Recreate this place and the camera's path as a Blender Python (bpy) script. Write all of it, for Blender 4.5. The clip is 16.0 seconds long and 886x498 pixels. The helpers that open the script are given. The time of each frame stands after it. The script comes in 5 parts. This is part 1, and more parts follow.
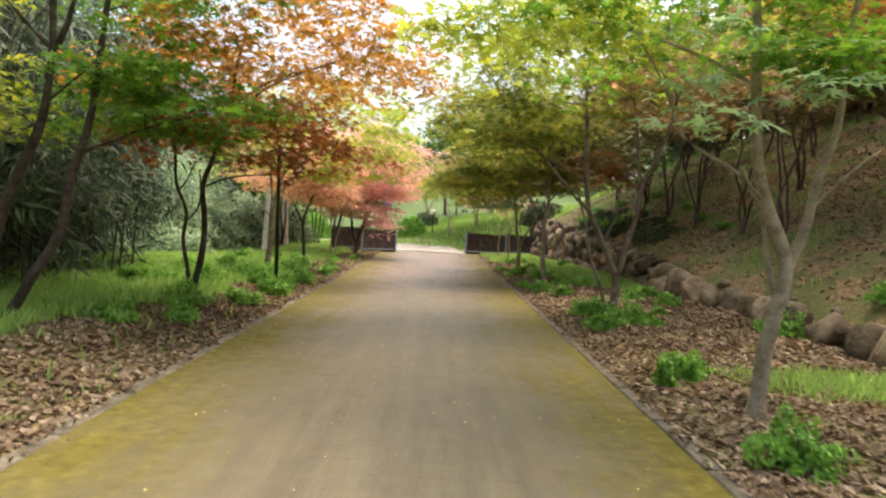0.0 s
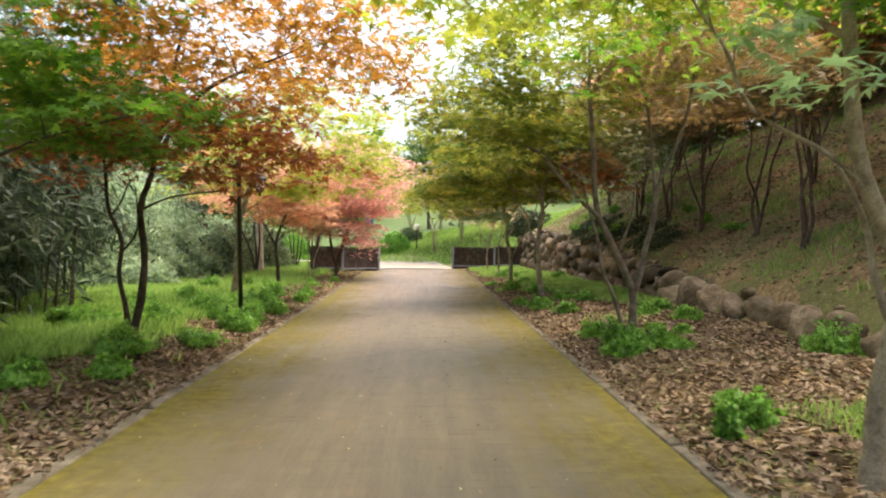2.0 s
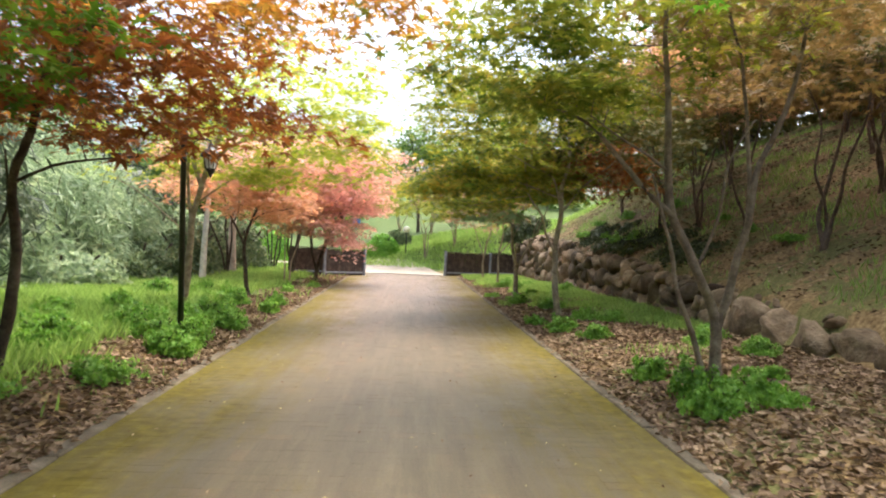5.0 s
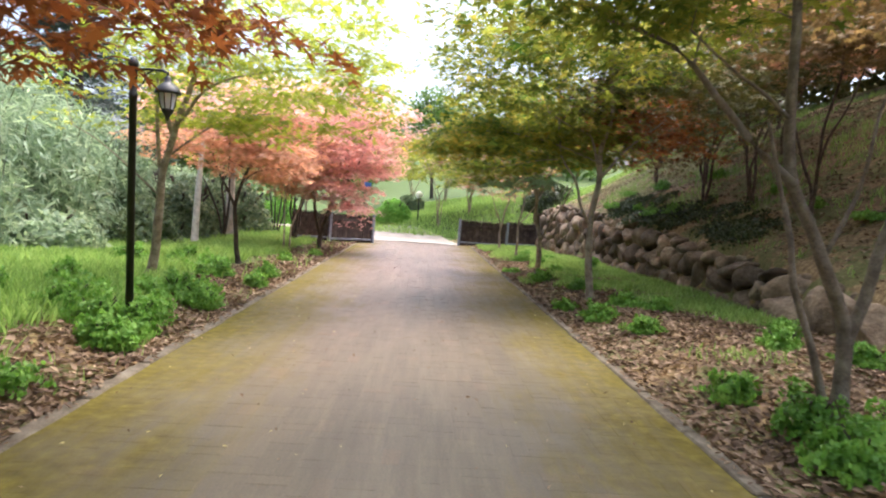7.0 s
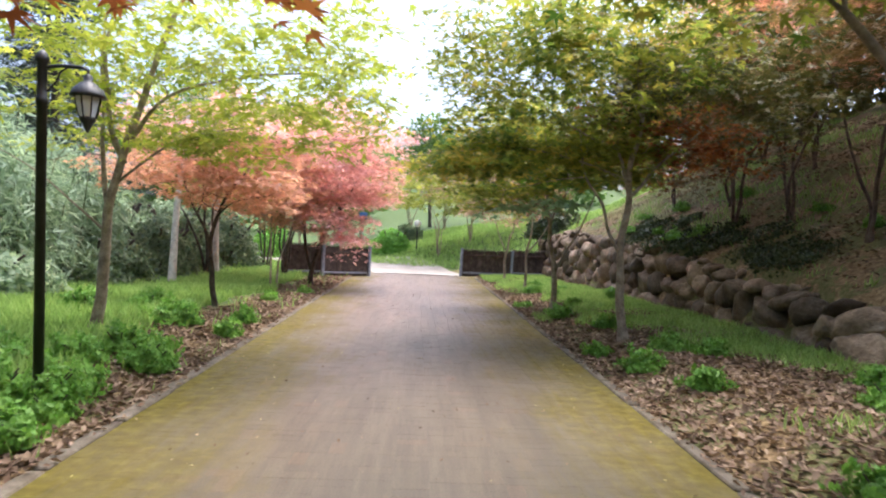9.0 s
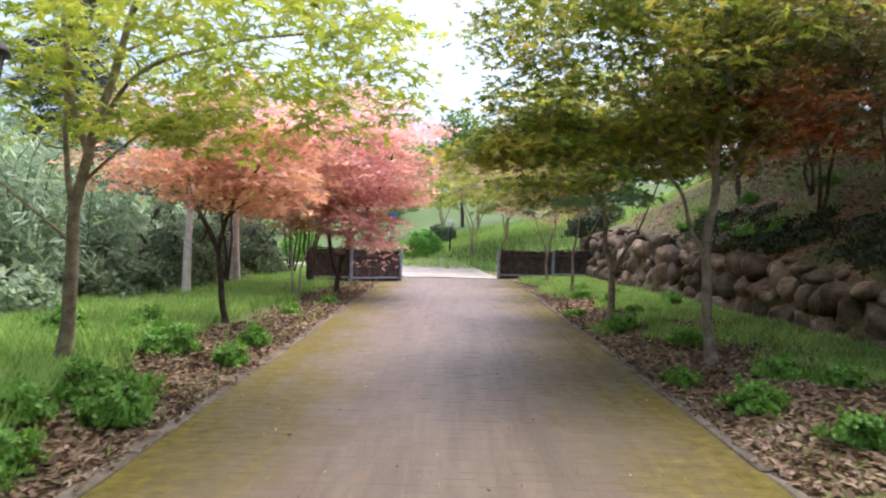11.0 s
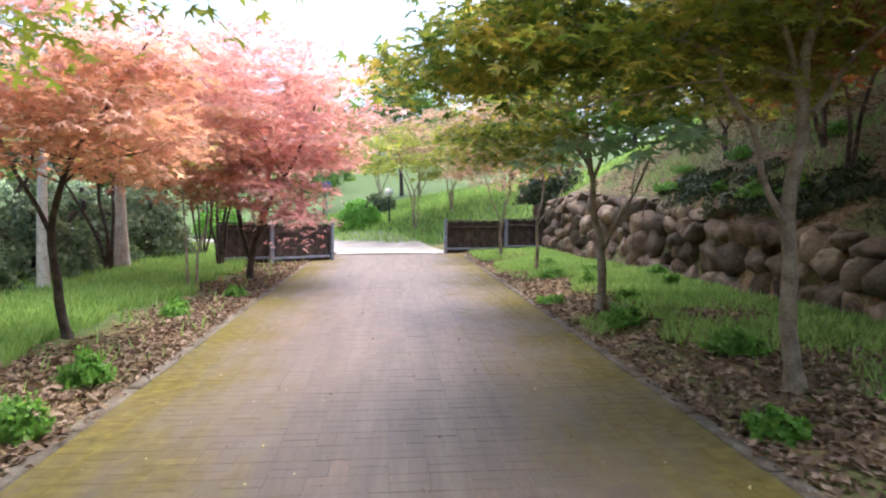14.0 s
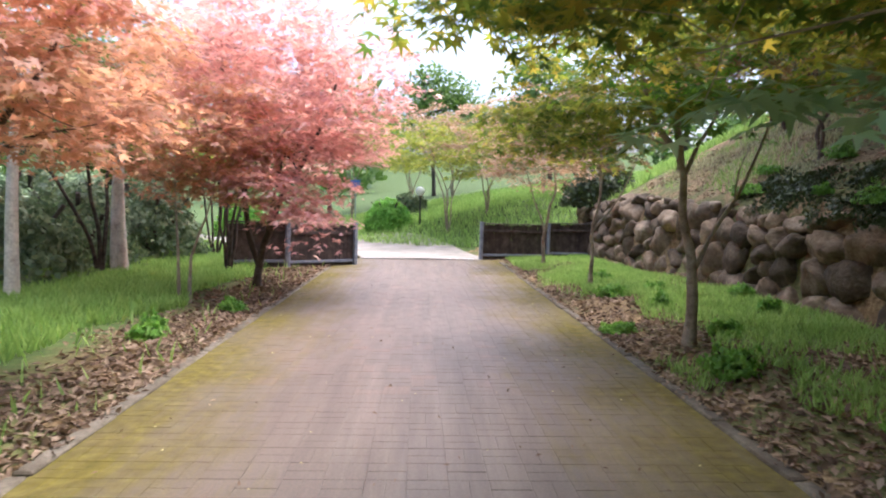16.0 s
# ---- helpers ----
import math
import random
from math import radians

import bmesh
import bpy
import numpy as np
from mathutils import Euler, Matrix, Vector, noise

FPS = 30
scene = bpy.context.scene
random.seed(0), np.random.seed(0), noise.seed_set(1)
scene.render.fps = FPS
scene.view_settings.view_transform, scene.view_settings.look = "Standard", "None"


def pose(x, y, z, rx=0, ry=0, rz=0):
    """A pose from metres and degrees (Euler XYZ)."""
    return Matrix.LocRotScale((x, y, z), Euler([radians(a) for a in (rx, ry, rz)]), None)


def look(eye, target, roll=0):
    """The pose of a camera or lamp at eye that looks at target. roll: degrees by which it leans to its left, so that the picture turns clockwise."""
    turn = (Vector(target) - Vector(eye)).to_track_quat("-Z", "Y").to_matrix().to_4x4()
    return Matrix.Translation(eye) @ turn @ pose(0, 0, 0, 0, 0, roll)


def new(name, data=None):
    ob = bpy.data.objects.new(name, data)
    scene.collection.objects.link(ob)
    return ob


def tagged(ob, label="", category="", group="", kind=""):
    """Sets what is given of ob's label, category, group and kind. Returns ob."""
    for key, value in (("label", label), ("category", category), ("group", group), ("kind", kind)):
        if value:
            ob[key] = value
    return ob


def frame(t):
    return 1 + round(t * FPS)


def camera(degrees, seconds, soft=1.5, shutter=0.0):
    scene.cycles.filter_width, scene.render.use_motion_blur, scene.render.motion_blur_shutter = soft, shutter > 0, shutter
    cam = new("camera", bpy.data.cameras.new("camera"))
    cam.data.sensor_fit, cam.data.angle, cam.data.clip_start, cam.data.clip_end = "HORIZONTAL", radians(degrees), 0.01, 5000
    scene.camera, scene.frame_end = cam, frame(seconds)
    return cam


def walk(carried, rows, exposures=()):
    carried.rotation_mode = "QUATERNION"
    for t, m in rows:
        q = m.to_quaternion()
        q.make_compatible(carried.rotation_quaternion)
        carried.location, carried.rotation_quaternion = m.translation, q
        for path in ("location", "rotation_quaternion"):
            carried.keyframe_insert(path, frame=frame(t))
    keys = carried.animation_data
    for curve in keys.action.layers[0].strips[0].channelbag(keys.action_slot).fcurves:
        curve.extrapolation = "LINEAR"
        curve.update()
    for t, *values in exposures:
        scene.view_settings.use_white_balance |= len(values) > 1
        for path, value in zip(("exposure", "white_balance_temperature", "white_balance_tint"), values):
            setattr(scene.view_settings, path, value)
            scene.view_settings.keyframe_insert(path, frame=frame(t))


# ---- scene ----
cam = camera(70.2, 16.0, soft=2.0, shutter=0.5)
METRES, EYE, TILT, LEAN, TURN = 13.6, 1.5, 0.0, 0.0, 0.0
ROWS = [
    (0.0, 0.0, 0.0, 0.0, 0.13, -2.38, -3.1),
    (0.5, -0.001, 0.0212, 0.0009, 1.08, -1.03, -2.78),
    (1.0, -0.0007, 0.049, -0.0002, -0.0, -1.12, -2.2),
    (1.5, -0.0021, 0.0792, -0.0004, -2.0, -1.82, -1.57),
    (2.0, -0.0028, 0.1061, 0.0019, -1.34, -1.08, -0.39),
    (2.5, -0.0051, 0.1367, 0.0012, -3.31, -0.73, -0.21),
    (3.0, -0.0065, 0.1624, 0.0016, -1.88, 0.16, -0.69),
    (3.5, -0.0085, 0.1945, 0.0011, -2.38, 0.08, -1.09),
    (4.0, -0.0138, 0.2246, 0.0, -2.28, -0.19, -1.44),
    (6.5, -0.0168, 0.38, -0.0026, -2.5, -2.65, -3.88),
    (7.0, -0.0148, 0.4122, -0.0004, -1.33, -3.69, -3.77),
    (7.5, -0.0168, 0.4407, -0.0005, -0.95, -3.55, -2.18),
    (8.0, -0.0164, 0.4678, -0.0001, -0.21, -3.02, -2.71),
    (8.5, -0.0165, 0.4975, 0.0009, -0.57, -2.08, -2.47),
    (9.0, -0.0196, 0.5272, 0.0006, -1.54, -1.1, -2.37),
    (9.5, -0.0203, 0.555, 0.0016, 0.45, -0.86, -2.33),
    (12.0, -0.0298, 0.713, 0.0034, 0.84, -1.46, -0.49),
    (12.5, -0.0286, 0.7503, 0.0001, -1.7, -1.71, 0.81),
    (13.0, -0.0274, 0.7871, -0.0009, -2.55, -2.84, 1.34),
    (13.5, -0.0273, 0.8205, 0.0019, -4.5, -3.27, 0.72),
    (14.0, -0.0307, 0.8549, 0.0022, -4.23, -3.93, 0.16),
    (14.5, -0.0287, 0.8891, 0.0041, -2.3, -3.31, 0.46),
    (15.0, -0.0315, 0.9269, 0.0026, -1.65, -3.8, -0.02),
    (15.5, -0.0294, 0.9627, 0.0026, -1.11, -3.26, -0.54),
    (16.0, -0.0297, 0.997, 0.002, -1.36, -3.86, -0.97),
]
walk(cam, [(t, pose(0, 0, EYE, TILT, LEAN, TURN) @ pose(METRES * x, METRES * y, METRES * z, 90 + pitch, roll, yaw)) for t, x, y, z, yaw, pitch, roll in ROWS],
     [(0.0, 1.62, 6700, 4), (4.0, 1.88, 6600, 4), (7.0, 1.9, 5900, 12), (9.5, 1.66, 5650, 13), (12.0, 1.48, 5600, 14), (13.0, 1.84, 5500, 13), (16.0, 1.68, 5550, 13)])

# ---- world, sun ----
world = bpy.data.worlds.new("overcast_sky")
scene.world = world
world.use_nodes = True
wn = world.node_tree.nodes
sky = wn.new("ShaderNodeTexSky")
sky.sky_type, sky.sun_disc = "NISHITA", False
sky.sun_elevation, sky.sun_rotation = radians(72), radians(45)
sky.air_density, sky.dust_density, sky.ozone_density = 1.0, 8.0, 0.4
world.node_tree.links.new(sky.outputs[0], wn["Background"].inputs[0])
wn["Background"].inputs[1].default_value = 0.15
sun = new("sun", bpy.data.lights.new("sun", "SUN"))
sun.data.energy, sun.data.angle, sun.data.color = 1.0, radians(80), (1.0, 0.97, 0.93)
sun.matrix_world = look((0, 0, 0), (-0.22, -0.22, -0.95))


# ---- materials ----
def mat(name, rough=0.8, spec=0.3):
    m = bpy.data.materials.new(name)
    m.use_nodes = True
    b = m.node_tree.nodes["Principled BSDF"]
    b.inputs["Roughness"].default_value = rough
    b.inputs["Specular IOR Level"].default_value = spec
    return m, m.node_tree.nodes, m.node_tree.links, b


def ramp(n, l, fac, stops):
    r = n.new("ShaderNodeValToRGB")
    e = r.color_ramp.elements
    while len(e) < len(stops):
        e.new(0.5)
    for i, (p, c) in enumerate(stops):
        e[i].position, e[i].color = p, (*c, 1)
    l.new(fac, r.inputs[0])
    return r.outputs[0]


def tex(n, l, scale, detail=4, rough=0.6, vec=None):
    t = n.new("ShaderNodeTexNoise")
    t.inputs["Scale"].default_value, t.inputs["Detail"].default_value, t.inputs["Roughness"].default_value = scale, detail, rough
    l.new(vec if vec else n.new("ShaderNodeNewGeometry").outputs["Position"], t.inputs["Vector"])
    return t.outputs[0]


def mix(n, l, fac, a, b, mode="MIX"):
    m = n.new("ShaderNodeMix")
    m.data_type, m.blend_type = "RGBA", mode
    for i, v in ((0, fac), (6, a), (7, b)):
        if isinstance(v, (int, float)):
            m.inputs[i].default_value = v
        elif isinstance(v, tuple):
            m.inputs[i].default_value = (*v, 1)
        else:
            l.new(v, m.inputs[i])
    return m.outputs[2]


def calc(n, l, op, a, b=0.0, c=0.0):
    m = n.new("ShaderNodeMath")
    m.operation = op
    for i, v in enumerate((a, b, c)):
        if isinstance(v, (int, float)):
            m.inputs[i].default_value = v
        else:
            l.new(v, m.inputs[i])
    return m.outputs[0]


def bump(n, l, b, height, strength=0.4, dist=0.02):
    k = n.new("ShaderNodeBump")
    k.inputs["Strength"].default_value, k.inputs["Distance"].default_value = strength, dist
    l.new(height, k.inputs["Height"])
    l.new(k.outputs[0], b.inputs["Normal"])


def surface(name, c1, c2, c3, scale=3.0, rough=0.85, relief=0.5, dist=0.02, fine=40.0, spec=0.3, rand=0.0):
    """A mottled surface in three shades with two scales of grain."""
    m, n, l, b = mat(name, rough, spec)
    big, small = tex(n, l, scale), tex(n, l, fine, 3)
    col = ramp(n, l, big, [(0.3, c1), (0.5, c2), (0.72, c3)])
    col = mix(n, l, 0.5, col, ramp(n, l, small, [(0.3, (0.45, 0.45, 0.45)), (0.7, (1.3, 1.3, 1.3))]), "MULTIPLY")
    if rand:
        o = n.new("ShaderNodeObjectInfo").outputs["Random"]
        col = mix(n, l, 1.0, col, ramp(n, l, o, [(0.0, (1 - rand,) * 3), (1.0, (1 + rand,) * 3)]), "MULTIPLY")
    l.new(col, b.inputs["Base Color"])
    bump(n, l, b, calc(n, l, "ADD", big, calc(n, l, "MULTIPLY", small, 0.4)), relief, dist)
    return m


def leaf_mat(name, shades, through_light=0.58, rough=0.5, patch=1.5):
    """Leaves: shades over single leaves and over patches of the crown, letting light through."""
    m, n, l, b = mat(name, rough, 0.35)
    isle = n.new("ShaderNodeNewGeometry").outputs["Random Per Island"]
    f = calc(n, l, "ADD", calc(n, l, "MULTIPLY", isle, 0.55), calc(n, l, "MULTIPLY", tex(n, l, patch, 2), 0.9))
    f = calc(n, l, "SUBTRACT", f, 0.22)
    k = len(shades) - 1
    col = ramp(n, l, f, [(0.1 + 0.8 * i / k, c) for i, c in enumerate(shades)])
    l.new(col, b.inputs["Base Color"])
    t = n.new("ShaderNodeBsdfTranslucent")
    l.new(mix(n, l, 1.0, col, (1.12, 1.08, 0.82), "MULTIPLY"), t.inputs[0])
    s = n.new("ShaderNodeMixShader")
    s.inputs[0].default_value = through_light
    l.new(b.outputs[0], s.inputs[1])
    l.new(t.outputs[0], s.inputs[2])
    l.new(s.outputs[0], n["Material Output"].inputs[0])
    return m


DRY = surface("dry_brown_cane", (0.05, 0.035, 0.025), (0.09, 0.065, 0.045), (0.16, 0.12, 0.085), 5, 0.7, 0.3)
BARK = surface("grey_maple_bark", (0.165, 0.126, 0.086), (0.295, 0.238, 0.172), (0.43, 0.365, 0.275), 9, 0.9, 0.6, 0.01, 60)
BARK_DARK = surface("dark_maple_bark", (0.035, 0.026, 0.02), (0.07, 0.052, 0.04), (0.12, 0.10, 0.08), 9, 0.9, 0.6, 0.01, 60)
BARK_BROWN = surface("reddish_brown_maple_bark", (0.055, 0.036, 0.025), (0.11, 0.075, 0.054), (0.19, 0.14, 0.105), 9, 0.9, 0.6, 0.01, 60)
BARK_MID = surface("brown_grey_maple_bark", (0.085, 0.063, 0.047), (0.16, 0.125, 0.095), (0.26, 0.21, 0.165), 9, 0.9, 0.6, 0.01, 60)
BARK_PALE = surface("pale_peeling_bark", (0.42, 0.37, 0.32), (0.62, 0.57, 0.50), (0.76, 0.71, 0.64), 5, 0.8, 0.5, 0.01, 30)
STONE = surface("weathered_granite", (0.08, 0.056, 0.034), (0.18, 0.132, 0.086), (0.32, 0.25, 0.175), 2.6, 0.9, 1.0, 0.05, 18, 0.2, 0.6)
CONCRETE = surface("mossy_kerb_concrete", (0.08, 0.064, 0.044), (0.132, 0.11, 0.08), (0.21, 0.18, 0.14), 4, 0.9, 0.5, 0.01, 50, 0.25, 0.12)
WOOD = surface("brown_stained_boards", (0.035, 0.025, 0.021), (0.066, 0.046, 0.038), (0.115, 0.085, 0.073), 6, 0.75, 0.4, 0.01, 50, 0.3, 0.25)
POST_GREY = surface("blue_grey_painted_post", (0.16, 0.18, 0.22), (0.23, 0.25, 0.30), (0.32, 0.34, 0.38), 7, 0.6, 0.3, 0.005, 50)
IRON = surface("black_painted_iron", (0.008, 0.008, 0.009), (0.014, 0.014, 0.015), (0.025, 0.025, 0.025), 10, 0.4, 0.2, 0.002, 80, 0.5)

LEAF_GREEN = leaf_mat("bright_green_maple_leaves", [(0.05, 0.14, 0.014), (0.12, 0.25, 0.024), (0.23, 0.38, 0.05)])
LEAF_LIME = leaf_mat("yellow_green_maple_leaves", [(0.19, 0.255, 0.03), (0.32, 0.385, 0.05), (0.50, 0.50, 0.085)])
LEAF_SPRING = leaf_mat("olive_green_maple_leaves", [(0.13, 0.18, 0.025), (0.25, 0.285, 0.045), (0.40, 0.39, 0.075)])
LEAF_ORANGE = leaf_mat("orange_and_green_maple_leaves", [(0.13, 0.19, 0.025), (0.28, 0.13, 0.03), (0.45, 0.21, 0.04), (0.58, 0.37, 0.08)])
LEAF_RUST = leaf_mat("rust_red_maple_leaves", [(0.14, 0.05, 0.02), (0.27, 0.09, 0.03), (0.40, 0.17, 0.05)])
LEAF_PINK = leaf_mat("salmon_pink_maple_leaves", [(0.51, 0.24, 0.25), (0.70, 0.39, 0.395), (0.835, 0.58, 0.58)], 0.65)
LEAF_RED = leaf_mat("orange_red_maple_leaves", [(0.38, 0.25, 0.12), (0.58, 0.295, 0.205), (0.72, 0.45, 0.35)], 0.6)
LEAF_OLIVE = leaf_mat("olive_and_bronze_maple_leaves", [(0.055, 0.11, 0.016), (0.15, 0.205, 0.03), (0.29, 0.31, 0.05), (0.44, 0.34, 0.07)], 0.68)
LEAF_DEEP = leaf_mat("deep_green_maple_leaves", [(0.06, 0.12, 0.024), (0.14, 0.22, 0.038), (0.36, 0.36, 0.05), (0.55, 0.40, 0.07)], 0.7)
LEAF_BRONZE = leaf_mat("bronze_brown_maple_leaves", [(0.11, 0.10, 0.03), (0.23, 0.15, 0.062), (0.37, 0.245, 0.12)], 0.45)
# hill-side crowns: the shade of the thick canopy is put into this olive
LEAF_SHADE = leaf_mat("shaded_olive_maple_leaves", [(0.04, 0.055, 0.015), (0.10, 0.105, 0.028), (0.20, 0.155, 0.05)], 0.38)
LEAF_TAN = leaf_mat("tan_pink_maple_leaves", [(0.26, 0.17, 0.10), (0.42, 0.27, 0.20), (0.58, 0.42, 0.34)], 0.55)
LEAF_IVY = leaf_mat("dark_ivy_leaves", [(0.02, 0.032, 0.012), (0.045, 0.065, 0.022), (0.10, 0.12, 0.045)], 0.25)
# slope grass with the open sky's light put into its pale colour
GRASS_LIT = leaf_mat("sky_lit_grass", [(0.30, 0.29, 0.15), (0.46, 0.44, 0.25), (0.60, 0.56, 0.36)], 0.4)
LEAF_BAMBOO = leaf_mat("grey_green_bamboo_leaves", [(0.10, 0.165, 0.09), (0.28, 0.38, 0.25), (0.48, 0.58, 0.43)], 0.55)
# leaves of the near bamboo: its shadow is put into this darker colour
LEAF_BAMBOO_SHADE = leaf_mat("shaded_bamboo_leaves", [(0.025, 0.042, 0.028), (0.078, 0.112, 0.074), (0.21, 0.26, 0.18)], 0.4)
LEAF_SHRUB = leaf_mat("dark_shrub_leaves", [(0.062, 0.10, 0.05), (0.145, 0.20, 0.105), (0.27, 0.325, 0.19)], 0.45)
LEAF_HEDGE = leaf_mat("clipped_bush_leaves", [(0.10, 0.25, 0.03), (0.18, 0.40, 0.055), (0.29, 0.53, 0.10)], 0.45)
LEAF_WEED = leaf_mat("fresh_weed_leaves", [(0.09, 0.21, 0.03), (0.18, 0.36, 0.06), (0.29, 0.50, 0.11)], 0.5)
LEAF_BROAD = leaf_mat("pale_green_maple_leaves", [(0.20, 0.34, 0.17), (0.33, 0.50, 0.29), (0.46, 0.62, 0.41)], 0.55, 0.35)
GRASS = leaf_mat("grass_blades", [(0.155, 0.265, 0.062), (0.29, 0.45, 0.125), (0.43, 0.59, 0.205)], 0.55)
LITTER = leaf_mat("dry_fallen_leaves", [(0.06, 0.036, 0.02), (0.172, 0.113, 0.07), (0.43, 0.322, 0.225)], 0.18, 0.75)


# ---- plan: the lie of the land ----
def road_left(y):
    return -2.36 - 0.015 * (y - 3)


def road_right(y):
    return 1.76 - 0.006 * (y - 3)


def wall_x(y):
    return float(np.interp(y, (0, 6, 9, 13, 18, 22, 27, 32, 36), (5.3, 5.3, 5.25, 5.15, 5.15, 5.05, 4.95, 4.75, 4.75)))


def wall_h(y):
    return float(np.interp(y, (0, 6, 12, 15, 18, 21, 25, 30, 36), (0.45, 0.5, 0.55, 0.75, 0.95, 1.3, 1.55, 1.8, 1.4)))


def smooth(a, b, v):
    v = min(max((v - a) / (b - a), 0), 1)
    return v * v * (3 - 2 * v)


def land(x, y):
    """Height of the ground."""
    h = 0.0
    w = wall_x(y)
    hill = 0.0
    if x > w:
        d = x - w - 0.35
        hill = wall_h(y) * smooth(0, 0.35, x - w)
        if d > 0:
            hill += 16.0 * (1 - math.exp(-0.037 * d))
    bank = 0.0
    s = max(0.0, x + 3.2 + 0.33 * (y - 36))
    bank = 6.0 * (1 - math.exp(-0.045 * s)) * smooth(33.5, 40, y)
    k = smooth(31.5, 36, y)
    h = hill * (1 - k) + max(hill * (1 - smooth(34, 60, y)), bank) * k
    if x < -10:
        h += 1.5 * smooth(-10, -40, x) + 0.0
    rough = 0.0
    if not (road_left(y) - 0.4 < x < road_right(y) + 0.4):
        e = min(1.0, max(road_left(y) - 0.4 - x, x - road_right(y) - 0.4) / 1.2)
        rough = e * (0.07 * noise.noise(Vector((x * 0.5, y * 0.5, 0))) + 0.03 * noise.noise(Vector((x * 2.1, y * 2.1, 3))))
        rough += 0.03 * e
        if x < 0:
            rough += 0.2 * smooth(0, 1, (road_left(y) - 0.25 - x) / 1.1) * smooth(2, 6, y) * (1 - smooth(15.5, 19, y))
        else:
            rough += 0.13 * smooth(0, 1, (x - road_right(y) - 0.3) / 0.9) * smooth(6, 9, y) * (1 - smooth(24, 29, y))
    if abs(x) > 60 or y > 90:
        h += 14 * smooth(80, 220, math.hypot(x, y - 20))
    return h + rough


# ---- mesh helpers ----
def mesh_of(name, verts, faces, material, smooth_shade=False):
    me = bpy.data.meshes.new(name)
    me.from_pydata(verts, [], faces)
    me.materials.append(material)
    if smooth_shade:
        me.polygons.foreach_set("use_smooth", [True] * len(me.polygons))
    me.update()
    return me


def part_mesh(name, me, parent, label="", m=None):
    ob = new(name, me)
    ob.parent = parent
    if m is not None:
        ob.matrix_basis = m
    if label:
        tagged(ob, label)
    return ob


def part(name, bm, material, parent=None, label="", smooth_shade=False):
    me = bpy.data.meshes.new(name)
    bm.to_mesh(me)
    bm.free()
    me.materials.append(material)
    if smooth_shade:
        me.polygons.foreach_set("use_smooth", [True] * len(me.polygons))
    return part_mesh(name, me, parent, label)


def box(bm, cx, cy, cz, sx, sy, sz, bevel=0.0, m=None):
    r = bmesh.ops.create_cube(bm, size=1)
    vs = r["verts"]
    bmesh.ops.scale(bm, vec=(sx, sy, sz), verts=vs)
    if bevel:
        es = list({e for v in vs for e in v.link_edges})
        out = bmesh.ops.bevel(bm, geom=es, offset=bevel, segments=1, affect="EDGES")
        vs = list({v for f in out["faces"] for v in f.verts} | {v for v in vs if v.is_valid})
    bmesh.ops.translate(bm, vec=(cx, cy, cz), verts=vs)
    if m is not None:
        bmesh.ops.transform(bm, matrix=m, verts=vs)
    return vs


def lathe(bm, profile, sides=12, centre=(0, 0, 0)):
    """A turned solid from (radius, height) pairs."""
    rings = []
    for r, z in profile:
        rings.append([bm.verts.new((centre[0] + r * math.cos(2 * math.pi * i / sides), centre[1] + r * math.sin(2 * math.pi * i / sides), centre[2] + z)) for i in range(sides)])
    for a, b in zip(rings, rings[1:]):
        for i in range(sides):
            bm.faces.new((a[i], a[(i + 1) % sides], b[(i + 1) % sides], b[i]))
    bm.faces.new(list(reversed(rings[0])))
    bm.faces.new(rings[-1])


def tube(V, F, pts, radii, sides=6):
    """Adds a tapered tube along pts to the lists V and F."""
    base = len(V)
    k = len(pts)
    for i, p in enumerate(pts):
        d = (pts[min(i + 1, k - 1)] - pts[max(i - 1, 0)])
        d = d.normalized() if d.length > 1e-6 else Vector((0, 0, 1))
        u = d.orthogonal().normalized() if abs(d.z) < 0.9 else Vector((1, 0, 0)) - d * d.x
        u.normalize()
        w = d.cross(u)
        for s in range(sides):
            a = 2 * math.pi * s / sides
            V.append(p + (u * math.cos(a) + w * math.sin(a)) * radii[i])
    for i in range(k - 1):
        for s in range(sides):
            a, b = base + i * sides + s, base + i * sides + (s + 1) % sides
            F.append((a, b, b + sides, a + sides))
    F.append(tuple(base + (k - 1) * sides + s for s in range(sides)))


def spline(pts, step=0.12):
    """Points along a smooth curve through pts."""
    pts = [Vector(p) for p in pts]
    out = []
    for i in range(len(pts) - 1):
        p0, p1, p2, p3 = pts[max(i - 1, 0)], pts[i], pts[i + 1], pts[min(i + 2, len(pts) - 1)]
        n = max(2, int((p2 - p1).length / step))
        for j in range(n):
            t = j / n
            out.append(0.5 * (2 * p1 + (p2 - p0) * t + (2 * p0 - 5 * p1 + 4 * p2 - p3) * t * t + (3 * p1 - p0 - 3 * p2 + p3) * t ** 3))
    out.append(pts[-1])
    return out


# leaf outlines: (points, triangles), one unit long
def star_leaf(tips):
    P, T = [(0, 0, 0)], []
    for i, (a, r) in enumerate(tips):
        P.append((r * math.cos(radians(a)), r * math.sin(radians(a)), -0.12 * r))
        b, q = a + 26, 0.34
        P.append((q * math.cos(radians(b)), q * math.sin(radians(b)), 0.03))
        T.append((0, 1 + 2 * i, 2 + 2 * i))
        if i:
            T.append((0, 2 * i, 1 + 2 * i))
    return np.array(P, float), np.array(T)


